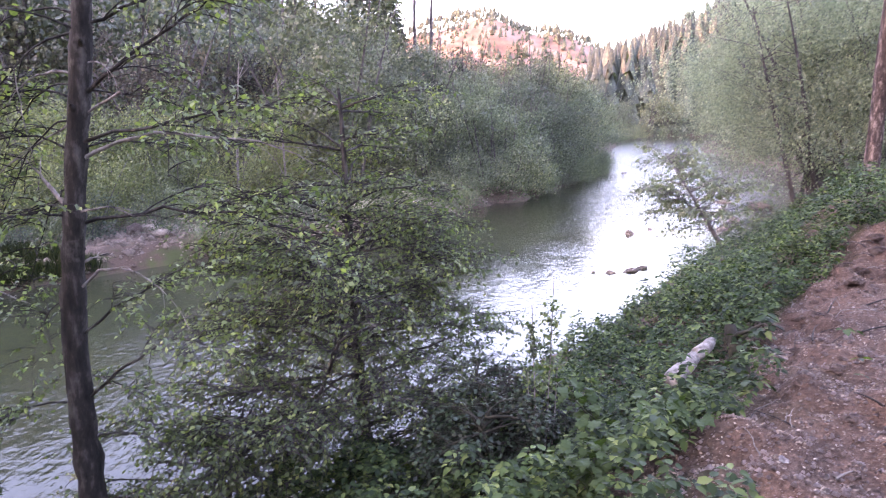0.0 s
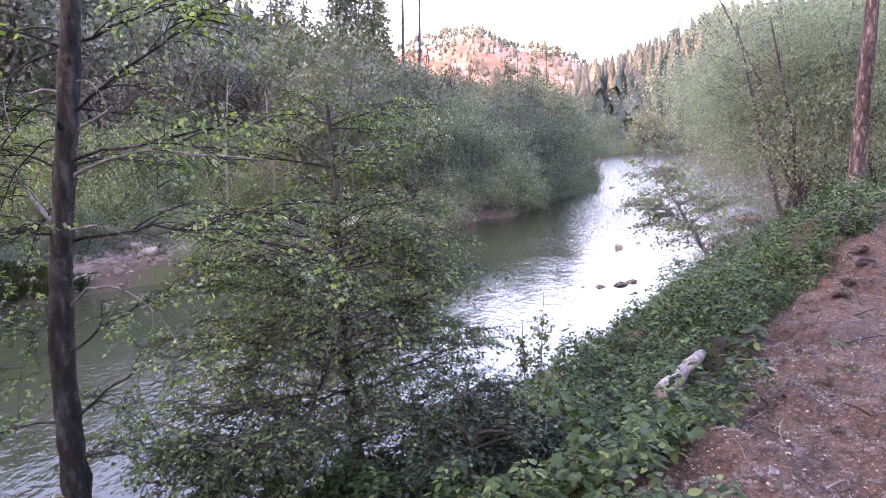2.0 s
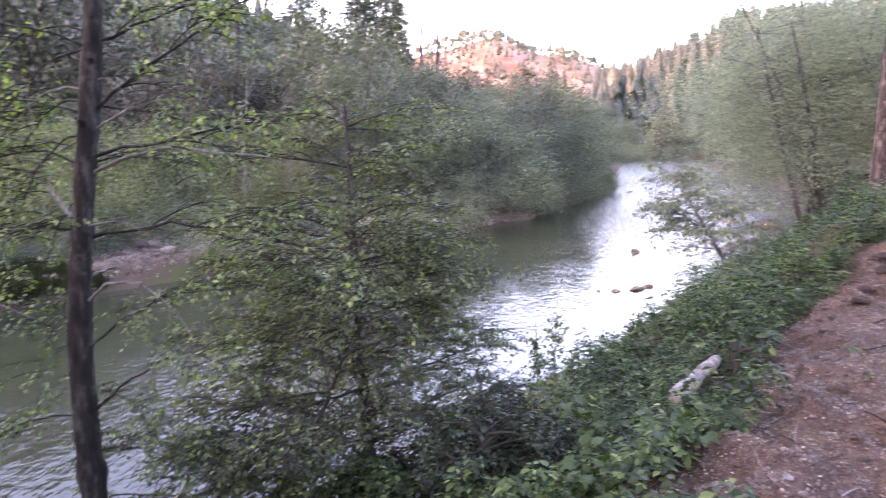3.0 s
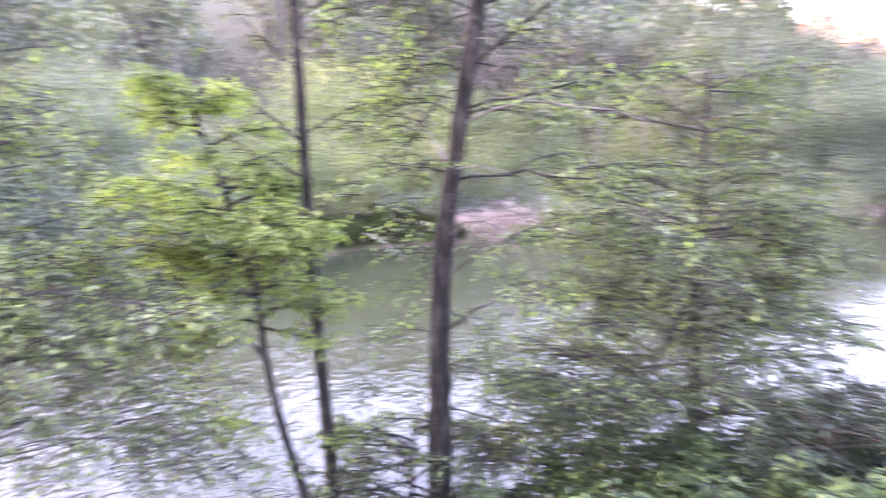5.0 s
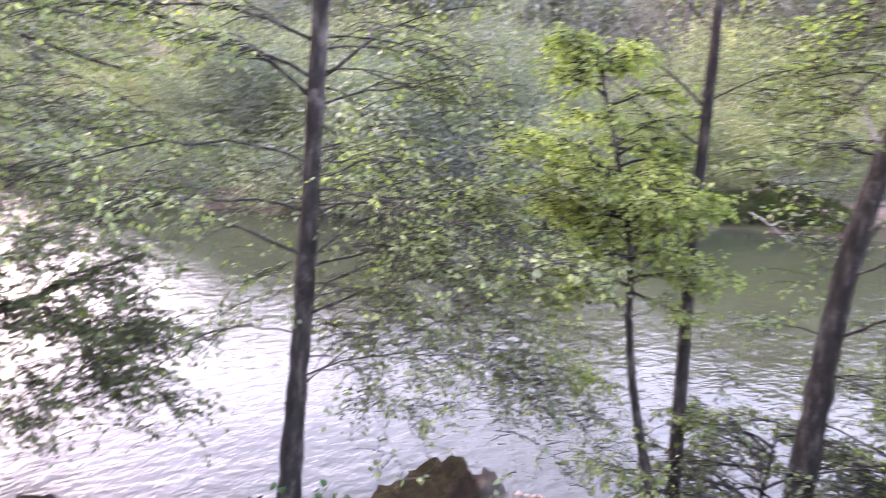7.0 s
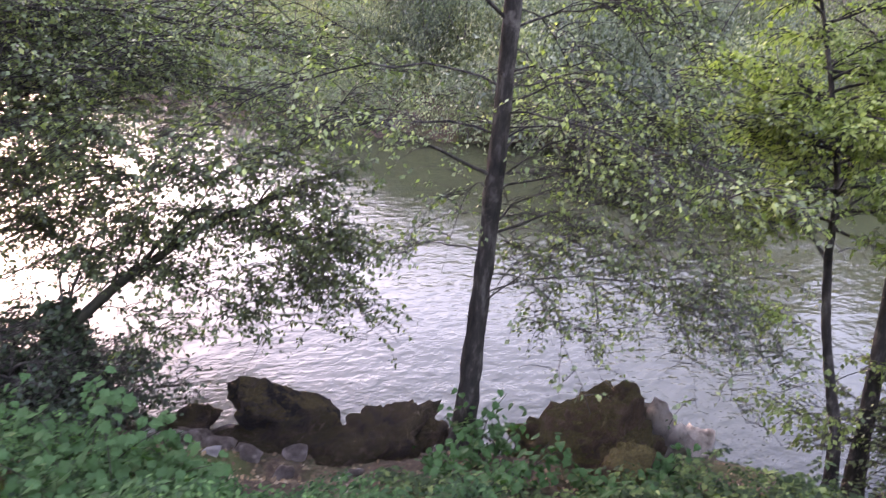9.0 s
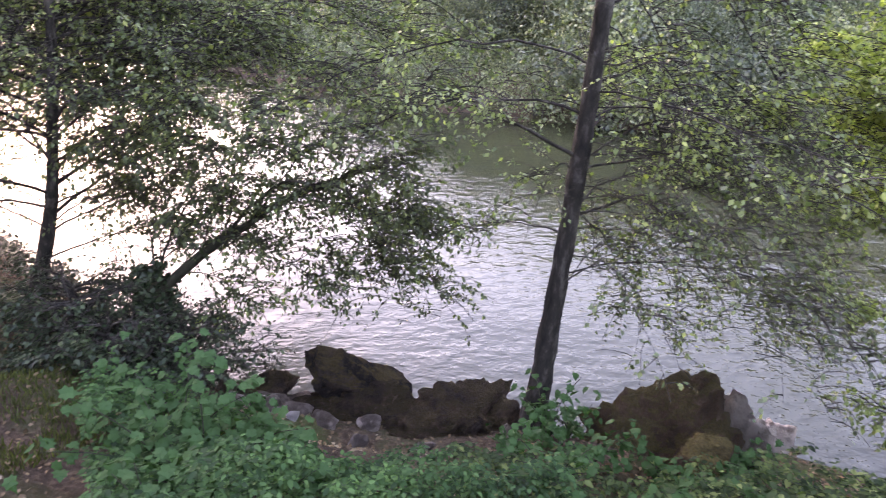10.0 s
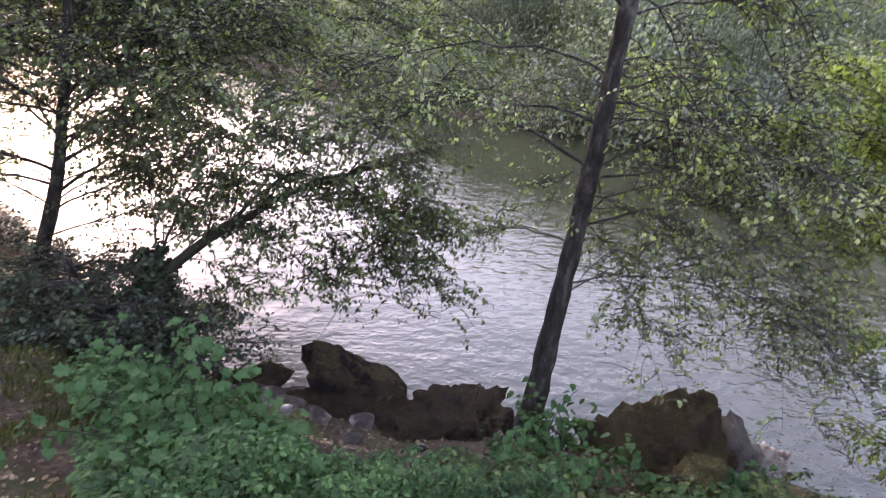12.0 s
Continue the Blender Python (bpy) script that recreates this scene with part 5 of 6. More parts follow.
for k, (x, y, h) in enumerate([(-2.9, 35.0, 6.4), (-2.4, 33.5, 5.6), (-1.5, 36.0, 6.8), (-0.9, 34.4, 5.4), (-0.2, 36.5, 6.6), (0.6, 35.5, 5.8), (-4.2, 32.0, 6.0), (-6.5, 27.5, 5.5), (-8.0, 26.0, 5.8), (-16.5, 14.0, 5.0)]):
    pale_trunk(x, y, h, 720 + k)


def bar_cobbles():
    """Cobbles strewn over the far gravel bar."""
    r = np.random.default_rng(91)
    x, y = r.uniform(-13, 6, 26000), r.uniform(13, 38, 26000)
    z, dn, df = lay_of_land(x, y)
    ok = (df > 0.1) & (df < 5.5) & (bumps(x, y, 1.1) + 0.6 * r.normal(size=len(x)) > -0.2)
    x, y, z = x[ok], y[ok], z[ok]
    n = len(x)
    s = 0.025 + 0.11 * r.random(n) ** 3
    o = np.array([(1, 0, 0), (0, 1, 0), (-1, 0, 0), (0, -1, 0), (0, 0, 0.75), (0, 0, -0.7)])
    v = np.stack([x, y, z + s * 0.2], -1)[:, None] + o[None] * s[:, None, None] * r.uniform(0.6, 1.4, (n, 6, 1))
    f = np.array([(0, 1, 4), (1, 2, 4), (2, 3, 4), (3, 0, 4), (1, 0, 5), (2, 1, 5), (3, 2, 5), (0, 3, 5)])
    me = mesh_of("cobbles", v.reshape(-1, 3), ((np.arange(n) * 6)[:, None, None] + f[None]).reshape(-1, 3), ROCK_RIVER, smooth=False)
    return tagged(new("cobbles", me), "pale pinkish cobbles on the far gravel bar", "cobbles", kind="stuff")


bar_cobbles()


def far_woods():
    """The woods on the far hill and ridges, where no tree can be counted."""
    r = np.random.default_rng(5)
    x = np.concatenate([r.uniform(-260, 330, 4200), r.uniform(-200, 60, 2200), r.uniform(-260, -40, 1200), r.uniform(25, 230, 3200)])
    y = np.concatenate([r.uniform(480, 740, 4200), r.uniform(120, 420, 2200), r.uniform(-80, 120, 1200), r.uniform(215, 330, 3200)])
    z, dn, df = lay_of_land(x, y)
    ok = ((df > 45) & (z > 3) & (np.hypot(x, y) > 120)) | ((df > 12) & (y > 200))
    x, y, z = x[ok], y[ok], z[ok]
    h = r.uniform(5, 12, len(x)) * np.where((y > 200) & (y < 400), 1.05, 1) * np.where(r.random(len(x)) < 0.2, 1.5, 1)
    way = x / np.maximum(y, 1)
    cap = np.interp(way, [-0.12, -0.03, 0.02, 0.14, 0.2, 0.26, 0.34, 0.4], [0.30, 0.125, 0.095, 0.100, 0.108, 0.122, 0.150, 0.18]) * np.hypot(x, y) + 3.6 - z
    h = np.where(y > 470, h * 0.55, h)
    ridge = (y > 200) & (y < 340) & (way > 0.2)
    h = np.where(ridge, r.uniform(0.6, 1.0, len(x)) * cap, h)
    h = np.where((y > 90) & (y < 430), np.minimum(h, cap), h)
    ok = h > 2.5
    x, y, z, h = x[ok], y[ok], z[ok], h[ok]
    k = 7
    ring = np.arange(k) * 2 * np.pi / k
    vs, fs = [], []
    for lev, (lo, hi, wd) in enumerate(((0.02, 0.40, 0.30), (0.16, 0.52, 0.27), (0.30, 0.64, 0.24), (0.44, 0.76, 0.20), (0.58, 0.88, 0.15), (0.74, 1.0, 0.09))):
        rr = wd * np.minimum(h, 7 + 0.25 * h)[:, None] * r.uniform(0.55, 1.25, (len(x), k))
        low = np.stack([x[:, None] + rr * np.cos(ring), y[:, None] + rr * np.sin(ring), z[:, None] + lo * h[:, None] + r.normal(0, 0.07, (len(x), k)) * h[:, None]], -1)
        peak = np.stack([x + r.normal(0, 0.2, len(x)), y, z + hi * h], -1)[:, None]
        v = np.concatenate([low, peak], 1)
        b = (np.arange(len(x)) * (k + 1))[:, None, None] + lev * len(x) * (k + 1)
        f = np.stack([np.arange(k), (np.arange(k) + 1) % k, np.full(k, k)], -1)[None]
        vs.append(v.reshape(-1, 3))
        fs.append((b + f).reshape(-1, 3))
    me = mesh_of("far_woods", np.concatenate(vs), np.concatenate(fs), HAZED_NEEDLE, smooth=False)
    return tagged(new("far_woods", me), "distant woods on the hill in warm evening light", "woods", kind="stuff")


far_woods()


# ---- rocks, logs and stones ----
def boulder(name, label, place, size, mat, seed, turn=0.0, sink=0.25, rough=0.22, fine=3, category="boulder", tilt=0.0, group="", cuts=(), chips=14, blunt=0.5):
    """A worn stone: a ball cut by flat facets and roughened at two scales."""
    r = np.random.default_rng(seed)
    bm = bmesh.new()
    bmesh.ops.create_icosphere(bm, subdivisions=fine, radius=1.0)
    cuts = [(Vector(n).normalized(), d) for n, d in cuts] + [(Vector(r.normal(size=3)).normalized(), r.uniform(blunt, 0.9 if blunt > 0.5 else 0.85)) for _ in range(chips)]
    off = Vector(r.uniform(-50, 50, 3))
    for v in bm.verts:
        p = v.co.copy()
        for n, d in cuts:
            q = p.dot(n)
            if q > d:
                p -= n * (q - d) * 0.95
        p += Vector((0, 0, 0.05 * rough * math.sin(p.z * 16 + 3 * noise.noise(p * 2 + off)))) if fine == 5 else Vector((0, 0, 0))
        p *= 1 + rough * noise.noise(p * 1.6 + off) + rough * 0.55 * noise.noise(p * 4 + off) - rough * 0.5 * max(0, 0.22 - abs(noise.noise(p * 2.7 - off))) * 3 + rough * 0.35 * noise.noise(p * 9 + off) + rough * 0.2 * noise.noise(p * 21 + off) - (rough * 0.9 * max(0, 0.30 - abs(noise.noise(p * 3.3 + off * 2))) if fine == 5 else 0)
        v.co = Vector((p.x * size[0], p.y * size[1], p.z * size[2]))
    me = bpy.data.meshes.new(name)
    bm.to_mesh(me)
    bm.free()
    me.polygons.foreach_set("use_smooth", np.full(len(me.polygons), fine < 5))
    me.materials.append(mat)
    ob = tagged(new(name, me), label, category, group)
    ob.matrix_world = pose(place[0], place[1], place[2] + size[2] * (1 - 2 * sink), tilt, 0, turn)
    return ob


boulder("boulder", "dark overhanging boulder with moss patch at the waterline", (-4.84, -0.26, 0.23), (0.36, 0.54, 0.40), ROCK_DARK, 3, 0, 0.5, 0.20, 5, chips=6, blunt=0.76, tilt=-13,
        cuts=[((0, 0.60, 0.80), 0.33), ((-0.7, 0, 0.72), 0.52), ((-0.1, 0, 1), 0.82), ((0, -0.99, 0.16), 0.84), ((0.1, -0.88, -0.47), 0.60), ((0.2, 1, -0.1), 0.84), ((1, 0.1, -0.40), 0.42), ((0.8, 0.35, 0.6), 0.46)])
boulder("boulder", "dark brown rock under the boulder at the waterline", (-4.62, -0.30, 0.06), (0.36, 0.50, 0.25), ROCK_BROWN, 5, -8, 0.5, 0.30, 5, blunt=0.6, cuts=[((0.4, 0.2, 1), 0.7)])
# Small stone put where reddish twig debris lies.
boulder("boulder", "low reddish-brown lump standing in for twig debris beside the dark boulder", (-5.02, -0.98, 0.14), (0.20, 0.27, 0.17), ROCK_BROWN, 6, 15, 0.5, 0.26, 4)
boulder("boulder", "flat brown mossy rock at the foot of the tree", (-4.32, 0.40, -0.05), (0.46, 0.60, 0.29), ROCK_BROWN, 8, 10, 0.22, 0.36, 5, cuts=[((0.5, -0.25, 1), 0.6), ((1, -0.6, 0.3), 0.7)])
boulder("boulder", "rough brown rock crowding the flat rock", (-4.44, 0.74, 0.10), (0.22, 0.26, 0.18), ROCK_BROWN, 9, 40, 0.5, 0.30, 4)
boulder("boulder", "low brown rock before the flat rock", (-3.98, 0.02, 0.06), (0.26, 0.40, 0.18), ROCK_BROWN, 11, -20, 0.3, 0.3, 4)
boulder("boulder", "large rust-brown mossy boulder beside the water", (-3.78, 1.86, 0.18), (0.50, 0.68, 0.60), ROCK_MOSS, 27, 0, 0.5, 0.26, 5, chips=8, blunt=0.76, cuts=[((-0.6, 0, 0.8), 0.78), ((0.6, 0.75, 0.15), 0.76), ((0.3, -0.65, 0.70), 0.62)])
boulder("boulder", "pale pink fractured rock face beside the mossy boulder", (-3.98, 2.60, -0.04), (0.50, 0.58, 0.56), ROCK_PALE, 16, 0, 0.5, 0.34, 5, cuts=[((0.45, 0.35, 0.8), 0.66)])
boulder("boulder", "broken pale rock at the waterline", (-3.86, 2.78, 0.02), (0.26, 0.26, 0.24), ROCK_PALE, 18, 60, 0.4, 0.34, 4)
boulder("boulder", "rust-brown rock among leaves below the mossy boulder", (-3.35, 1.86, ground_at(-3.35, 1.86)), (0.26, 0.34, 0.24), ROCK_MOSS, 19, 35, 0.25, 0.3, 4)
for k, (x, y, s) in enumerate([(-4.75, -1.05, 0.13), (-4.6, -1.25, 0.10), (-4.35, -0.95, 0.12), (-4.9, -1.3, 0.09), (-4.25, -0.55, 0.09), (-4.5, 0.05, 0.08), (-4.1, -0.8, 0.07), (-4.0, -0.35, 0.08), (-5.2, -1.35, 0.12), (-4.45, -1.6, 0.08), (-3.9, 0.1, 0.07), (-4.95, -0.78, 0.15), (-4.78, -0.98, 0.17), (-5.12, -1.18, 0.14), (-4.52, -0.76, 0.12), (-4.28, -0.25, 0.10), (-4.62, -1.12, 0.09), (-4.40, -0.62, 0.06), (-4.05, 0.75, 0.08)]):
    boulder("shore_stone", "rounded grey-brown stone on the shore", (x, y, ground_at(x, y)), (s, s * 1.3, s * 0.7), CHALK if k in (0, 3, 6) else PEBBLE, 30 + k, 37 * k, 0.3, 0.2, 2, "stone", group="stones at the waterline")
for k, (x, y, a, b, c) in enumerate([(3.5, 16.8, 0.12, 0.1, 0.07), (3.92, 16.7, 0.24, 0.15, 0.1), (4.48, 16.85, 0.34, 0.22, 0.13), (4.85, 17.2, 0.22, 0.2, 0.1), (5.96, 22.8, 0.2, 0.2, 0.24), (6.95, 23.8, 0.16, 0.14, 0.1), (13.2, 29.4, 0.9, 0.5, 0.3),
                                      (12.2, 28.0, 0.5, 0.4, 0.2), (12.6, 31.5, 0.7, 0.4, 0.2), (10.6, 25.6, 0.4, 0.3, 0.2), (11.8, 33, 0.4, 0.3, 0.15), (9.3, 23.4, 0.35, 0.3, 0.18), (8.3, 48, 0.5, 0.4, 0.2), (13.2, 52, 0.7, 0.4, 0.2), (5.3, 15.3, 0.3, 0.4, 0.22), (5.0, 14.9, 0.22, 0.3, 0.2), (5.5, 16.1, 0.3, 0.25, 0.18)]):
    boulder("river_rock", "reddish-brown rock breaking the river surface", (x, y, -0.02), (a * 0.8, b * 0.8, c * 0.75), ROCK_RIVER, 60 + k, 20 * k, 0.35, 0.2, 3, "rock", group="rocks in the river")
boulder("shore_slab", "small pale slab on the near shore", (-1.42, 5.93, ground_at(-1.42, 5.93)), (0.15, 0.10, 0.07), CHALK, 92, 20, 0.2, 0.25, 3, "stone")
pr = np.random.default_rng(90)
for k in range(80):
    u = pr.random()
    x, y = -10.2 + 10.0 * u + pr.uniform(-3.0, 0), 18.0 + 10.5 * u + pr.uniform(0.2, 3.0)
    s = 0.10 + 0.42 * pr.random() ** 2
    boulder("bar_stone", "pale boulder on the far gravel bar", (x, y, ground_at(x, y)), (s, s * 0.8, s * 0.55), ROCK_PALE if k % 3 else PEBBLE, 120 + k, 50 * k, 0.3, 0.2, 2, "stone", group="boulders on the gravel bar")
for k, (x, y, s) in enumerate([(1.56, 3.15, 0.028), (1.74, 3.12, 0.03), (2.0, 3.2, 0.022), (2.8, 4.9, 0.03), (1.3, 2.85, 0.03), (3.3, 5.6, 0.05), (4.75, 7.9, 0.10), (5.15, 8.25, 0.12), (5.5, 8.9, 0.13), (2.4, 3.6, 0.025), (2.2, 4.4, 0.03), (3.0, 4.6, 0.028)]):
    boulder("loose_stone", "pale loose stone on the dirt slope", (x, y, ground_at(x, y)), (s, s * 1.2, s * 0.7), CHALK if k == 0 else (SOIL if s > 0.09 else PEBBLE), 160 + k, 61 * k, 0.36, 0.35, 3, "stone", group="loose stones on the dirt")


def fallen_log(name, label, a, b, r0, r1, mat, seed, stubs=3, bend=0.05):
    r = np.random.default_rng(seed)
    a, b = np.array(a, float), np.array(b, float)
    root = thing(name, a, label, "log")
    s = np.linspace(0, 1, 18)
    p = (b - a)[None] * s[:, None] + bend * np.stack([np.sin(s * 4), np.cos(s * 5) - 1, np.sin(s * 3)], -1)
    v, f = tube(p, np.interp(s, [0, 0.06, 0.12, 0.9, 1], [r0 * 0.9, r0 * 0.97, r0, r1, r1 * 0.85]) * (1 + 0.015 * r.normal(size=18)), 14, 0.05, r)
    v[:14] -= (b - a) * 0.10 * r.random((14, 1))
    v[-14:] += (b - a) * 0.12 * r.random((14, 1))
    caps = [(list(range(13, -1, -1))), list(range(17 * 14, 18 * 14))]
    part("trunk", mesh_of("trunk", v, [list(map(int, q)) for q in f] + caps, mat), root)
    for _ in range(stubs):
        i = r.integers(2, 16)
        q = limb_path(p[i], r.uniform(0, 6.28), r.uniform(1.5, 4) * r0, r.uniform(20, 60), r.uniform(0, 60), 4, 0.2, r)
        part("stub", mesh_of("stub", *tube(q, np.linspace(r0 * 0.35, r0 * 0.12, len(q)), 7, 0.05, r), mat), root)
    return root


def up(x, y, dz):
    return (x, y, ground_at(x, y) + dz)


fallen_log("fallen_log", "bleached pale fallen log lying in brambles", (1.694, 5.285, 1.560), (2.015, 5.716, 1.580), 0.072, 0.064, LOG_WOOD, 4, 0, 0.01)
fallen_log("fallen_log", "bleached broken log end in brambles", (2.091, 5.821, 1.585), (2.331, 6.125, 1.600), 0.060, 0.050, LOG_WOOD, 6, 0, 0.01)
fallen_log("rotten_stump", "dark rotten stump at the edge of the dirt", up(2.29, 5.50, -0.05), (2.30, 5.60, 1.87), 0.10, 0.06, IVY_BARK, 7, 5, 0.03)
fallen_log("driftwood", "grey driftwood branch on the far bank", (-10.4, 14.3, 0.55), (-9.3, 14.5, 0.05), 0.025, 0.012, DEAD_BARK, 8, 4)
fallen_log("driftwood", "pale driftwood branch on the near shore", (-1.95, 5.75, 0.12), (-1.35, 6.1, 0.22), 0.05, 0.03, LOG_WOOD, 9, 2)
sr = np.random.default_rng(12)
for k, (x, y, ln, az) in enumerate([(4.1, 6.7, 0.5, 0.3), (2.6, 5.2, 0.45, 2.2), (3.1, 5.8, 0.5, 1.0), (1.95, 4.2, 0.2, 2.7), (3.6, 5.9, 0.5, 0.1), (2.2, 4.6, 0.3, 0.7), (3.5, 6.3, 0.6, 0.9), (1.65, 3.75, 0.25, 2.9), (-2.3, -1.15, 0.35, 1.2), (-2.9, -1.5, 0.5, 0.6), (2.4, 3.7, 0.2, 1.9), (1.8, 3.1, 0.15, 0.4)]):
    p = limb_path(np.array([0, 0, 0.0]), az, ln, 12, -6, 6, 0.06, sr)
    st = tagged(new("fallen_stick", mesh_of("fallen_stick", *tube(p, np.linspace(0.008, 0.003, len(p)), 6, 0.08, sr), DEAD_BARK if k % 2 else ALDER_BARK)), "dry broken stick on the dirt bank", "stick", "sticks on the bank")
    st.location = up(x, y, 0.012)


# ---- gravel, litter and low growth ----
def gravel_on_dirt():
    r = np.random.default_rng(14)
    x, y = r.uniform(0.6, 7.5, 60000), r.uniform(1.6, 11.5, 60000)
    z, dn, _ = lay_of_land(x, y)
    ok = (dn > dirt_edge(x, y) - 0.25) & (r.random(len(x)) < np.clip(16.0 / (x * x + y * y), 0.14, 1))
    x, y, z = x[ok], y[ok], z[ok]
    n = len(x)
    s = 0.004 + 0.022 * r.random(n) ** 3.5
    o = np.array([(1, 0, 0), (0, 1, 0), (-1, 0, 0), (0, -1, 0), (0, 0, 0.7), (0, 0, -0.7)])
    v = np.stack([x, y, z + s * 0.3], -1)[:, None] + o[None] * s[:, None, None] * r.uniform(0.6, 1.4, (n, 6, 1))
    f = np.array([(0, 1, 4), (1, 2, 4), (2, 3, 4), (3, 0, 4), (1, 0, 5), (2, 1, 5), (3, 2, 5), (0, 3, 5)])
    me = mesh_of("gravel", v.reshape(-1, 3), ((np.arange(n) * 6)[:, None, None] + f[None]).reshape(-1, 3), PEBBLE, smooth=False)
    return tagged(new("gravel", me), "fine gravel strewn over the reddish dirt", "gravel", kind="stuff")


def soil_crumbs():
    """Lumps of soil on the eroded edge of the dirt."""
    r = np.random.default_rng(15)
    x, y = r.uniform(0.6, 6.5, 30000), r.uniform(1.8, 10.0, 30000)
    z, dn, _ = lay_of_land(x, y)
    off = dn - dirt_edge(x, y)
    ok = (off > -0.1) & (r.random(len(x)) < 0.14 * np.exp(-((off - 0.3) / 0.35) ** 2) + 0.006)
    x, y, z = x[ok], y[ok], z[ok]
    n = len(x)
    s = 0.006 + 0.034 * r.random(n) ** 4
    bm = bmesh.new()
    bmesh.ops.create_icosphere(bm, subdivisions=1, radius=1.0)
    o = np.array([v.co[:] for v in bm.verts])
    f = np.array([[v.index for v in q.verts] for q in bm.faces])
    bm.free()
    k = len(o)
    v = np.stack([x, y, z], -1)[:, None] + o[None] * s[:, None, None] * r.uniform(0.55, 1.3, (n, k, 1)) * [1.3, 1.3, 0.5]
    me = mesh_of("soil_crumbs", v.reshape(-1, 3), ((np.arange(n) * k)[:, None, None] + f[None]).reshape(-1, 3), SOIL, smooth=False)
    return tagged(new("soil_crumbs", me), "crumbled reddish-brown soil along the eroded edge", "soil", kind="stuff")


def trifoliate(x, y, z, size, r, mat, name, label, category, spread_out=0.9, shape=LEAF):
    """Bramble leaves: three leaflets to a leaf, on a short stalk."""
    n = len(x)
    az = r.uniform(0, 2 * np.pi, n)
    p = np.stack([x, y, z], -1)
    upv = r.normal(0, 0.28, (n, 3)) + [0, 0, 1.0]
    vs, fs, k = [], [], 0
    for da, f in ((0, 1.0), (spread_out + 0.35, 0.85), (-spread_out - 0.35, 0.85)):
        al = np.stack([np.cos(az + da), np.sin(az + da), r.normal(-0.25, 0.22, n)], -1)
        v, q = leaves(p + al * 0.012, al, upv, size * f * r.uniform(0.8, 1.15, n), shape)
        vs.append(v)
        fs.append(q + k)
        k += len(v)
    return tagged(new(name, mesh_of(name, np.concatenate(vs), np.concatenate(fs), mat, smooth=False)), label, category, kind="stuff")


log_a, log_d = np.array([1.42, 4.62]), np.array([0.85, 1.15])


def hollow_at(x, y):
    """The hollows in the brambles in which the log lies and the sapling stands."""
    s = np.clip(((x - log_a[0]) * log_d[0] + (y - log_a[1]) * log_d[1]) / log_d.dot(log_d), 0, 1)
    return (np.hypot(x - log_a[0] - s * log_d[0], y - log_a[1] - s * log_d[1]) < 0.38) | (np.hypot((x - 0.52) / 0.30, (y - 4.55) / 0.55) < 1)


def bramble_cover(seed, n, box, lo, hi, heap, size, mat, name, label, keep=None, top=0.1):
    r = np.random.default_rng(seed)
    x, y = r.uniform(box[0], box[1], n), r.uniform(box[2], box[3], n)
    z, dn, _ = lay_of_land(x, y)
    fringe = 0.12 * bumps(x + 31, y, 0.8)
    hi = np.minimum(hi, dirt_edge(x, y) + 0.05) if hi > 3.5 else np.full(n, hi)
    ok = (dn > lo + fringe) & (dn < hi + fringe)
    if keep is not None:
        ok &= keep(x, y)
    x, y, z, dn, hi = x[ok], y[ok], z[ok], dn[ok], hi[ok]
    mound = heap * (0.5 + 0.42 * np.clip(bumps(x, y, 0.75), -0.9, 1.4) + 0.52 * np.clip(bumps(x + 3, y, 0.24), -1, 1.3)) * smoothstep(0, 0.35, hi - dn + 0.25) * smoothstep(-0.1, 0.4, dn - lo + 0.2)
    h = mound * (1 - 0.75 * r.random(len(x)) ** 2.2) + top * r.random(len(x))
    h = np.where(hollow_at(x, y), 0.25 * h, h)
    return trifoliate(x, y, z + 0.03 + h, size * r.uniform(0.65, 1.2, len(x)), r, mat, name, label, "bramble", shape=LEAF if size < 0.07 else CARD)


def near_slope(x, y):
    """The bank below the dirt."""
    return (y > 2.0 - 0.35 * x) & ~((x < -2.0) & (y < 4.5)) & ~((x > 2.12 + 0.2 * (y - 5.3)) & (y > 4.3) & (y < 6.1))


bramble_cover(201, 56000, (-3.0, 8.0, 2.0, 10.0), 0.3, 4.5, 0.50, 0.066, BRAMBLE_LEAF, "bramble_thicket", "dense green bramble leaves covering the river bank", near_slope)
bramble_cover(202, 40000, (1.0, 15.0, 9.0, 26.0), 0.4, 7.0, 0.48, 0.075, BRAMBLE_LEAF, "bramble_thicket", "green bramble slope running down to the river")
bramble_cover(203, 9000, (-4.4, -1.0, 0.2, 4.2), 1.0, 3.2, 0.22, 0.05, BRAMBLE_LEAF, "bramble_thicket", "shaded brambles above the boulders")
bramble_cover(204, 15000, (-4.4, -1.5, -1.9, 0.6), 1.5, 3.0, 0.27, 0.038, SHADE_LEAF, "hop_thicket", "blue-green leafy growth on the shady bank", lambda x, y: y > -1.45 + 0.36 * (x + 2.3))
bramble_cover(206, 22000, (9.0, 27.0, 24.0, 46.0), 0.6, 8.0, 0.7, 0.13, BRAMBLE_LEAF, "bramble_thicket", "green brambles below the leaning alders")
# Near-black leaves here take the place of shade from the trees above.
bramble_cover(205, 16000, (-8.5, -4.2, -6.0, -1.3), 0.1, 1.5, 0.32, 0.05, IVY_SHADE_LEAF, "undergrowth", "dark undergrowth below the alders", lambda x, y: y < -1.45)
gravel_on_dirt()
soil_crumbs()
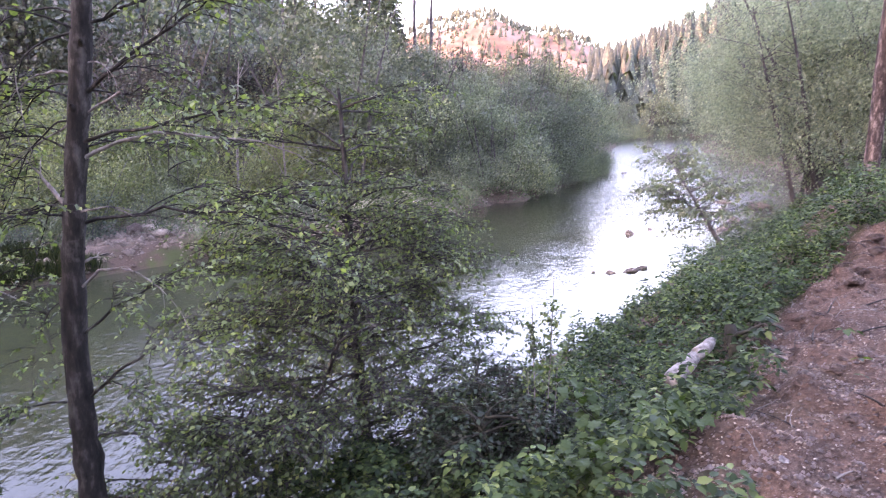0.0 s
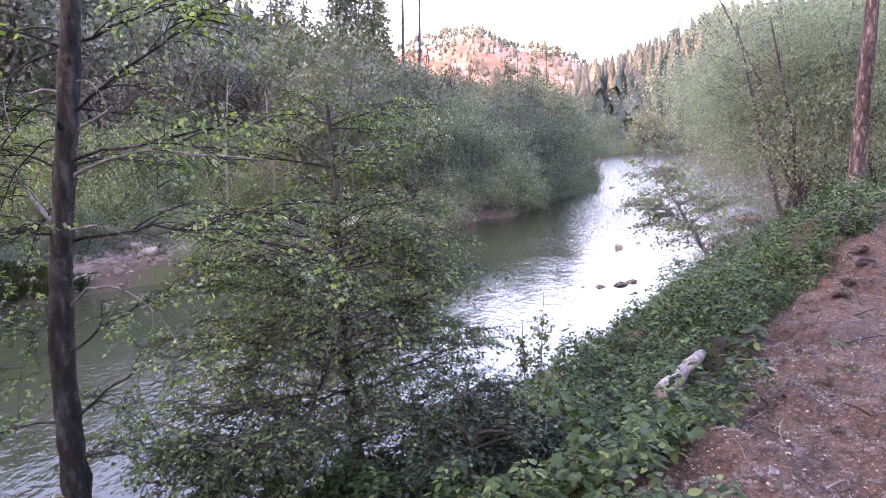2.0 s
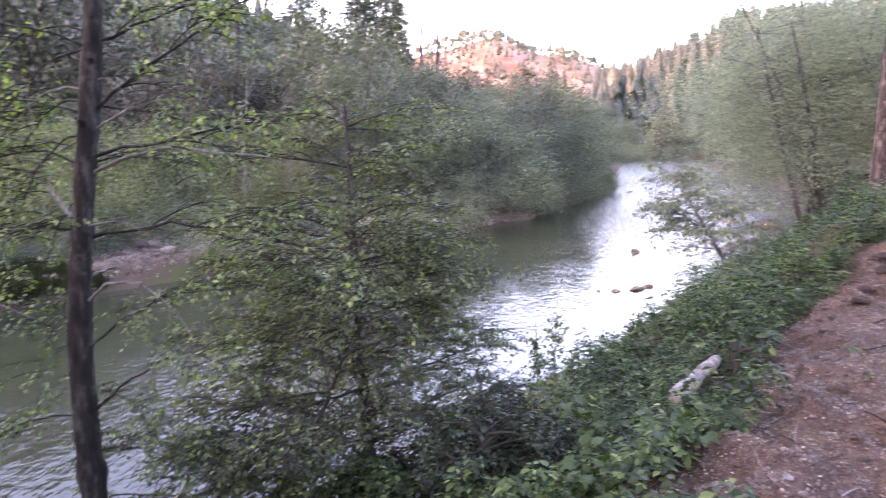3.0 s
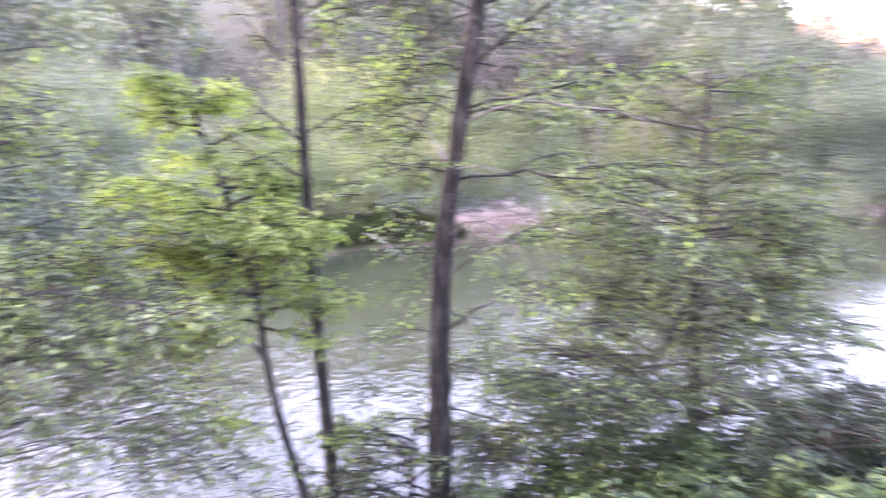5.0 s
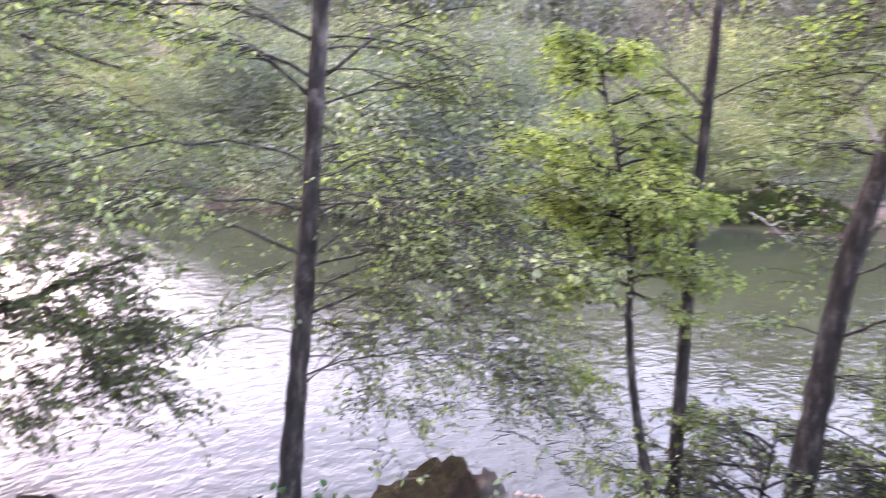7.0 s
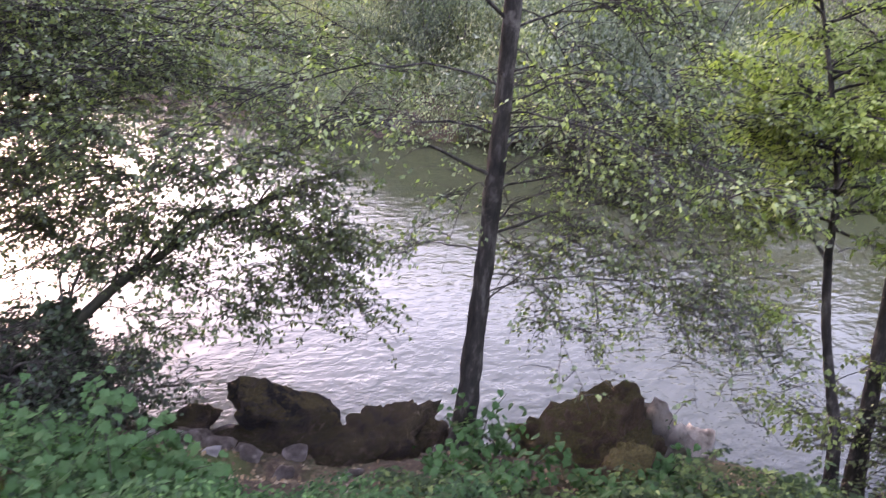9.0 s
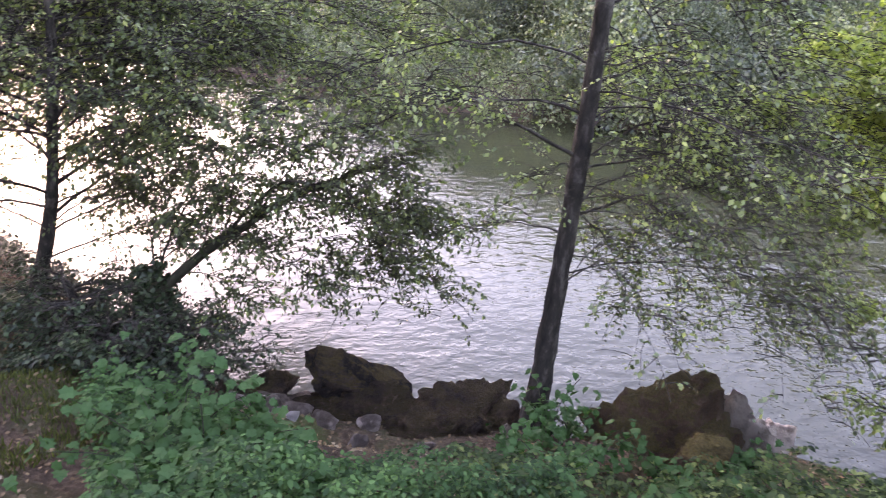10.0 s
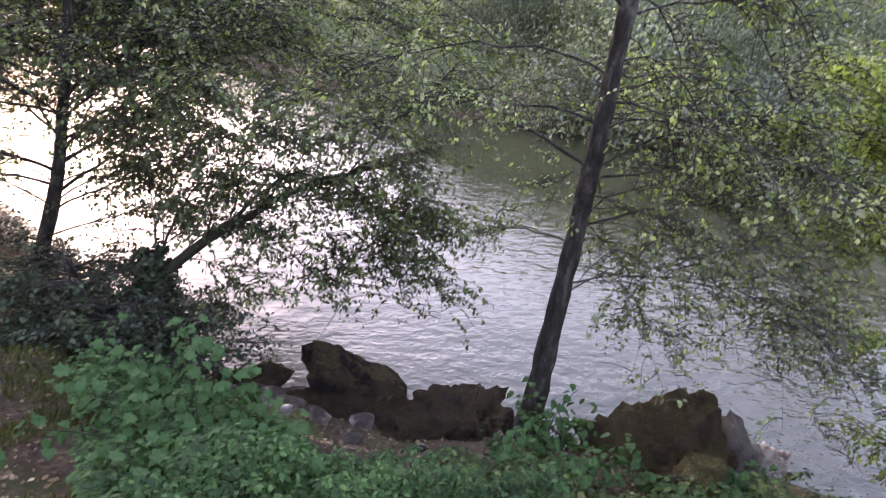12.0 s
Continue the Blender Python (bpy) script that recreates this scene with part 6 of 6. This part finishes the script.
for k, (x, y, s) in enumerate([(2.35, 4.75, 0.08), (2.6, 5.1, 0.06), (2.85, 5.5, 0.09), (3.15, 5.9, 0.07), (3.5, 6.4, 0.10), (3.9, 6.9, 0.08), (3.0, 5.05, 0.05), (4.4, 7.4, 0.11)]):
    boulder("dirt_clod", "crumbling reddish-brown clod of dirt", (x, y, ground_at(x, y)), (s, s * 1.4, s * 0.4), SOIL, 190 + k, 43 * k, 0.38, 0.45, 3, "clod", group="clods along the eroded edge")
tr = np.random.default_rng(16)
for k in range(34):
    y = 3.2 + 4.8 * tr.random() ** 0.8
    x = np.interp(y, [3.2, 4.2, 4.9, 5.7, 6.7, 8.0], [1.35, 1.85, 2.25, 2.8, 3.5, 4.6]) + tr.normal(0.12, 0.22)
    p = limb_path(np.array([0, 0, 0.0]), tr.normal(0.9, 0.7), tr.uniform(0.10, 0.38), 14, -10, 5, 0.10, tr)
    tw = tagged(new("fallen_twig", mesh_of("fallen_twig", *tube(p, np.linspace(0.004, 0.0018, len(p)), 5, 0.08, tr), DEAD_BARK if k % 3 else ALDER_BARK)), "thin dry twig on the edge of the dirt", "twig", "twigs along the dirt edge")
    tw.location = up(x, y, 0.012)
for k in range(9):
    p = limb_path(np.array([0, 0, 0.0]), tr.normal(3.6, 0.5), tr.uniform(0.25, 0.5), tr.uniform(0, 40), -50, 7, 0.3, tr)
    rt = tagged(new("bare_root", mesh_of("bare_root", *tube(p, np.linspace(0.012, 0.003, len(p)), 6, 0.08, tr), PINE_BARK)), "bare root hanging from the eroded scarp", "root", "roots in the scarp")
    rt.location = up(5.0 + tr.normal(0, 0.35), 8.1 + tr.normal(0, 0.5), 0.10)


def leafy_shrub(mat, label, place, seed, stems=5, height=0.7, leaf=0.060, per=6):
    """A small plant with broad lobed leaves, each a leaf of its own."""
    r = np.random.default_rng(seed)
    root = thing("leafy_plant", place, label, "plant", "broad-leaved plants on the bank")
    shapes = [lobed_leaf(leaf, r.uniform(0.1, 0.5), mat) for _ in range(4)]
    for k in range(stems):
        p = limb_path(np.zeros(3), r.uniform(0, 6.28), height * r.uniform(0.7, 1.1), r.uniform(60, 85), r.uniform(10, 50), 8, 0.15, r)
        part("stem", mesh_of("stem", *tube(p, np.linspace(0.005, 0.002, len(p)), 5), IVY_BARK), root)
        for i in range(2, len(p)):
            for _ in range(per):
                ob = part("leaf", shapes[r.integers(4)], root)
                ob.matrix_local = pose(*(p[i] + r.normal(0, 0.05, 3)), r.uniform(-30, 30), r.uniform(-10, 45), r.uniform(0, 360)) @ Matrix.Scale(r.uniform(0.6, 1.2), 4)
    return root


for k, (x, y, h) in enumerate([(-2.75, -1.15, 0.85), (-3.1, -1.3, 0.8), (-2.5, -0.85, 0.6), (-3.1, -0.85, 0.5), (-3.35, 1.05, 0.42), (-2.9, 0.65, 0.36), (-2.45, 1.2, 0.55), (-3.9, 1.15, 0.4), (-2.30, -0.40, 0.38), (-2.40, 0.35, 0.34), (-2.85, 1.35, 0.40), (-2.2, -1.15, 0.55), (-3.75, 0.95, 0.5), (-3.2, 1.55, 0.35), (-2.95, 2.0, 0.4), (-3.3, 2.15, 0.3), (-3.45, 0.55, 0.3)]):
    leafy_shrub(SHADE_LEAF, "young plant with broad blue-green leaves on the bank" if y < 0 else "bright green leafy plant above the boulders", up(x, y, -0.02), 300 + k, 5, h, 0.066, 7 if k < 4 else 3)

for k, (x, y, h) in enumerate([(0.40, 3.95, 0.45), (0.72, 3.62, 0.45), (0.92, 4.12, 0.7), (1.08, 3.72, 0.45), (1.22, 4.05, 0.30)]):
    leafy_shrub(BRAMBLE_LEAF, "broad-leaved plant with pale green lobed leaves among brambles", up(x, y, -0.02), 330 + k, 4, h, 0.085, 3)


def grass(seed, n, box, keep, length, name, label, mat=None):
    r = np.random.default_rng(seed)
    x, y = r.uniform(box[0], box[1], n), r.uniform(box[2], box[3], n)
    z, dn, df = lay_of_land(x, y)
    ok = keep(x, y, dn, df)
    x, y, z = x[ok], y[ok], z[ok]
    m = len(x)
    al = np.stack([r.normal(0, 0.35, m), r.normal(0, 0.35, m), np.ones(m)], -1)
    v, f = leaves(np.stack([x, y, z - 0.01], -1), al, r.normal(size=(m, 3)), length * r.uniform(0.5, 1.2, m), SLIM * [1, 0.45 if length < 0.2 else 0.2, 1])
    return tagged(new(name, mesh_of(name, v, f, mat or GRASS_BLADE, smooth=False)), label, "grass", kind="stuff")


grass(401, 56000, (-13.5, -6.5, 9.5, 19.5), lambda x, y, dn, df: (df > 0.05) & (df < 2.6 + bumps(x, y, 1.0)) & (y < 17.8 - 0.35 * (x + 10)), 0.36, "bank_grass", "rank green grass along the far bank")
grass(402, 26000, (-4.6, -0.9, -3.4, -0.9), lambda x, y, dn, df: (dn > 1.5) & (bumps(x, y, 0.45) + 0.4 * bumps(x, y, 0.2) > -0.1) & (y < -1.0), 0.065, "moss_grass", "short mossy grass on the bare bank", MOSS_BLADE)


def litter(seed, n, box, keep, size, name, label, mat=LITTER):
    """Dead leaves and bits of bark lying on the ground."""
    r = np.random.default_rng(seed)
    x, y = r.uniform(box[0], box[1], n), r.uniform(box[2], box[3], n)
    z, dn, df = lay_of_land(x, y)
    ok = keep(x, y, dn)
    x, y, z = x[ok], y[ok], z[ok]
    m = len(x)
    v, f = leaves(np.stack([x, y, z + 0.008], -1), np.stack([*r.normal(size=(2, m)), r.normal(0.1, 0.2, m)], -1), r.normal(0, 0.35, (m, 3)) + [0, 0, 1], size * r.uniform(0.4, 1.3, m), CARD)
    return tagged(new(name, mesh_of(name, v, f, mat, smooth=False)), label, "leaf litter", kind="stuff")


litter(501, 12000, (-5.2, -0.8, -3.6, 3.6), lambda x, y, dn: (dn > 0.3) & (dn < 3.6), 0.034, "leaf_litter", "brown dead leaves lying on the shady bank")
litter(502, 44000, (0.4, 6.5, 1.8, 9.5), lambda x, y, dn: (dn > dirt_edge(x, y) - 0.5) & (dn < 7), 0.02, "bark_chips", "small pale bark chips on the dirt slope", CHIP)
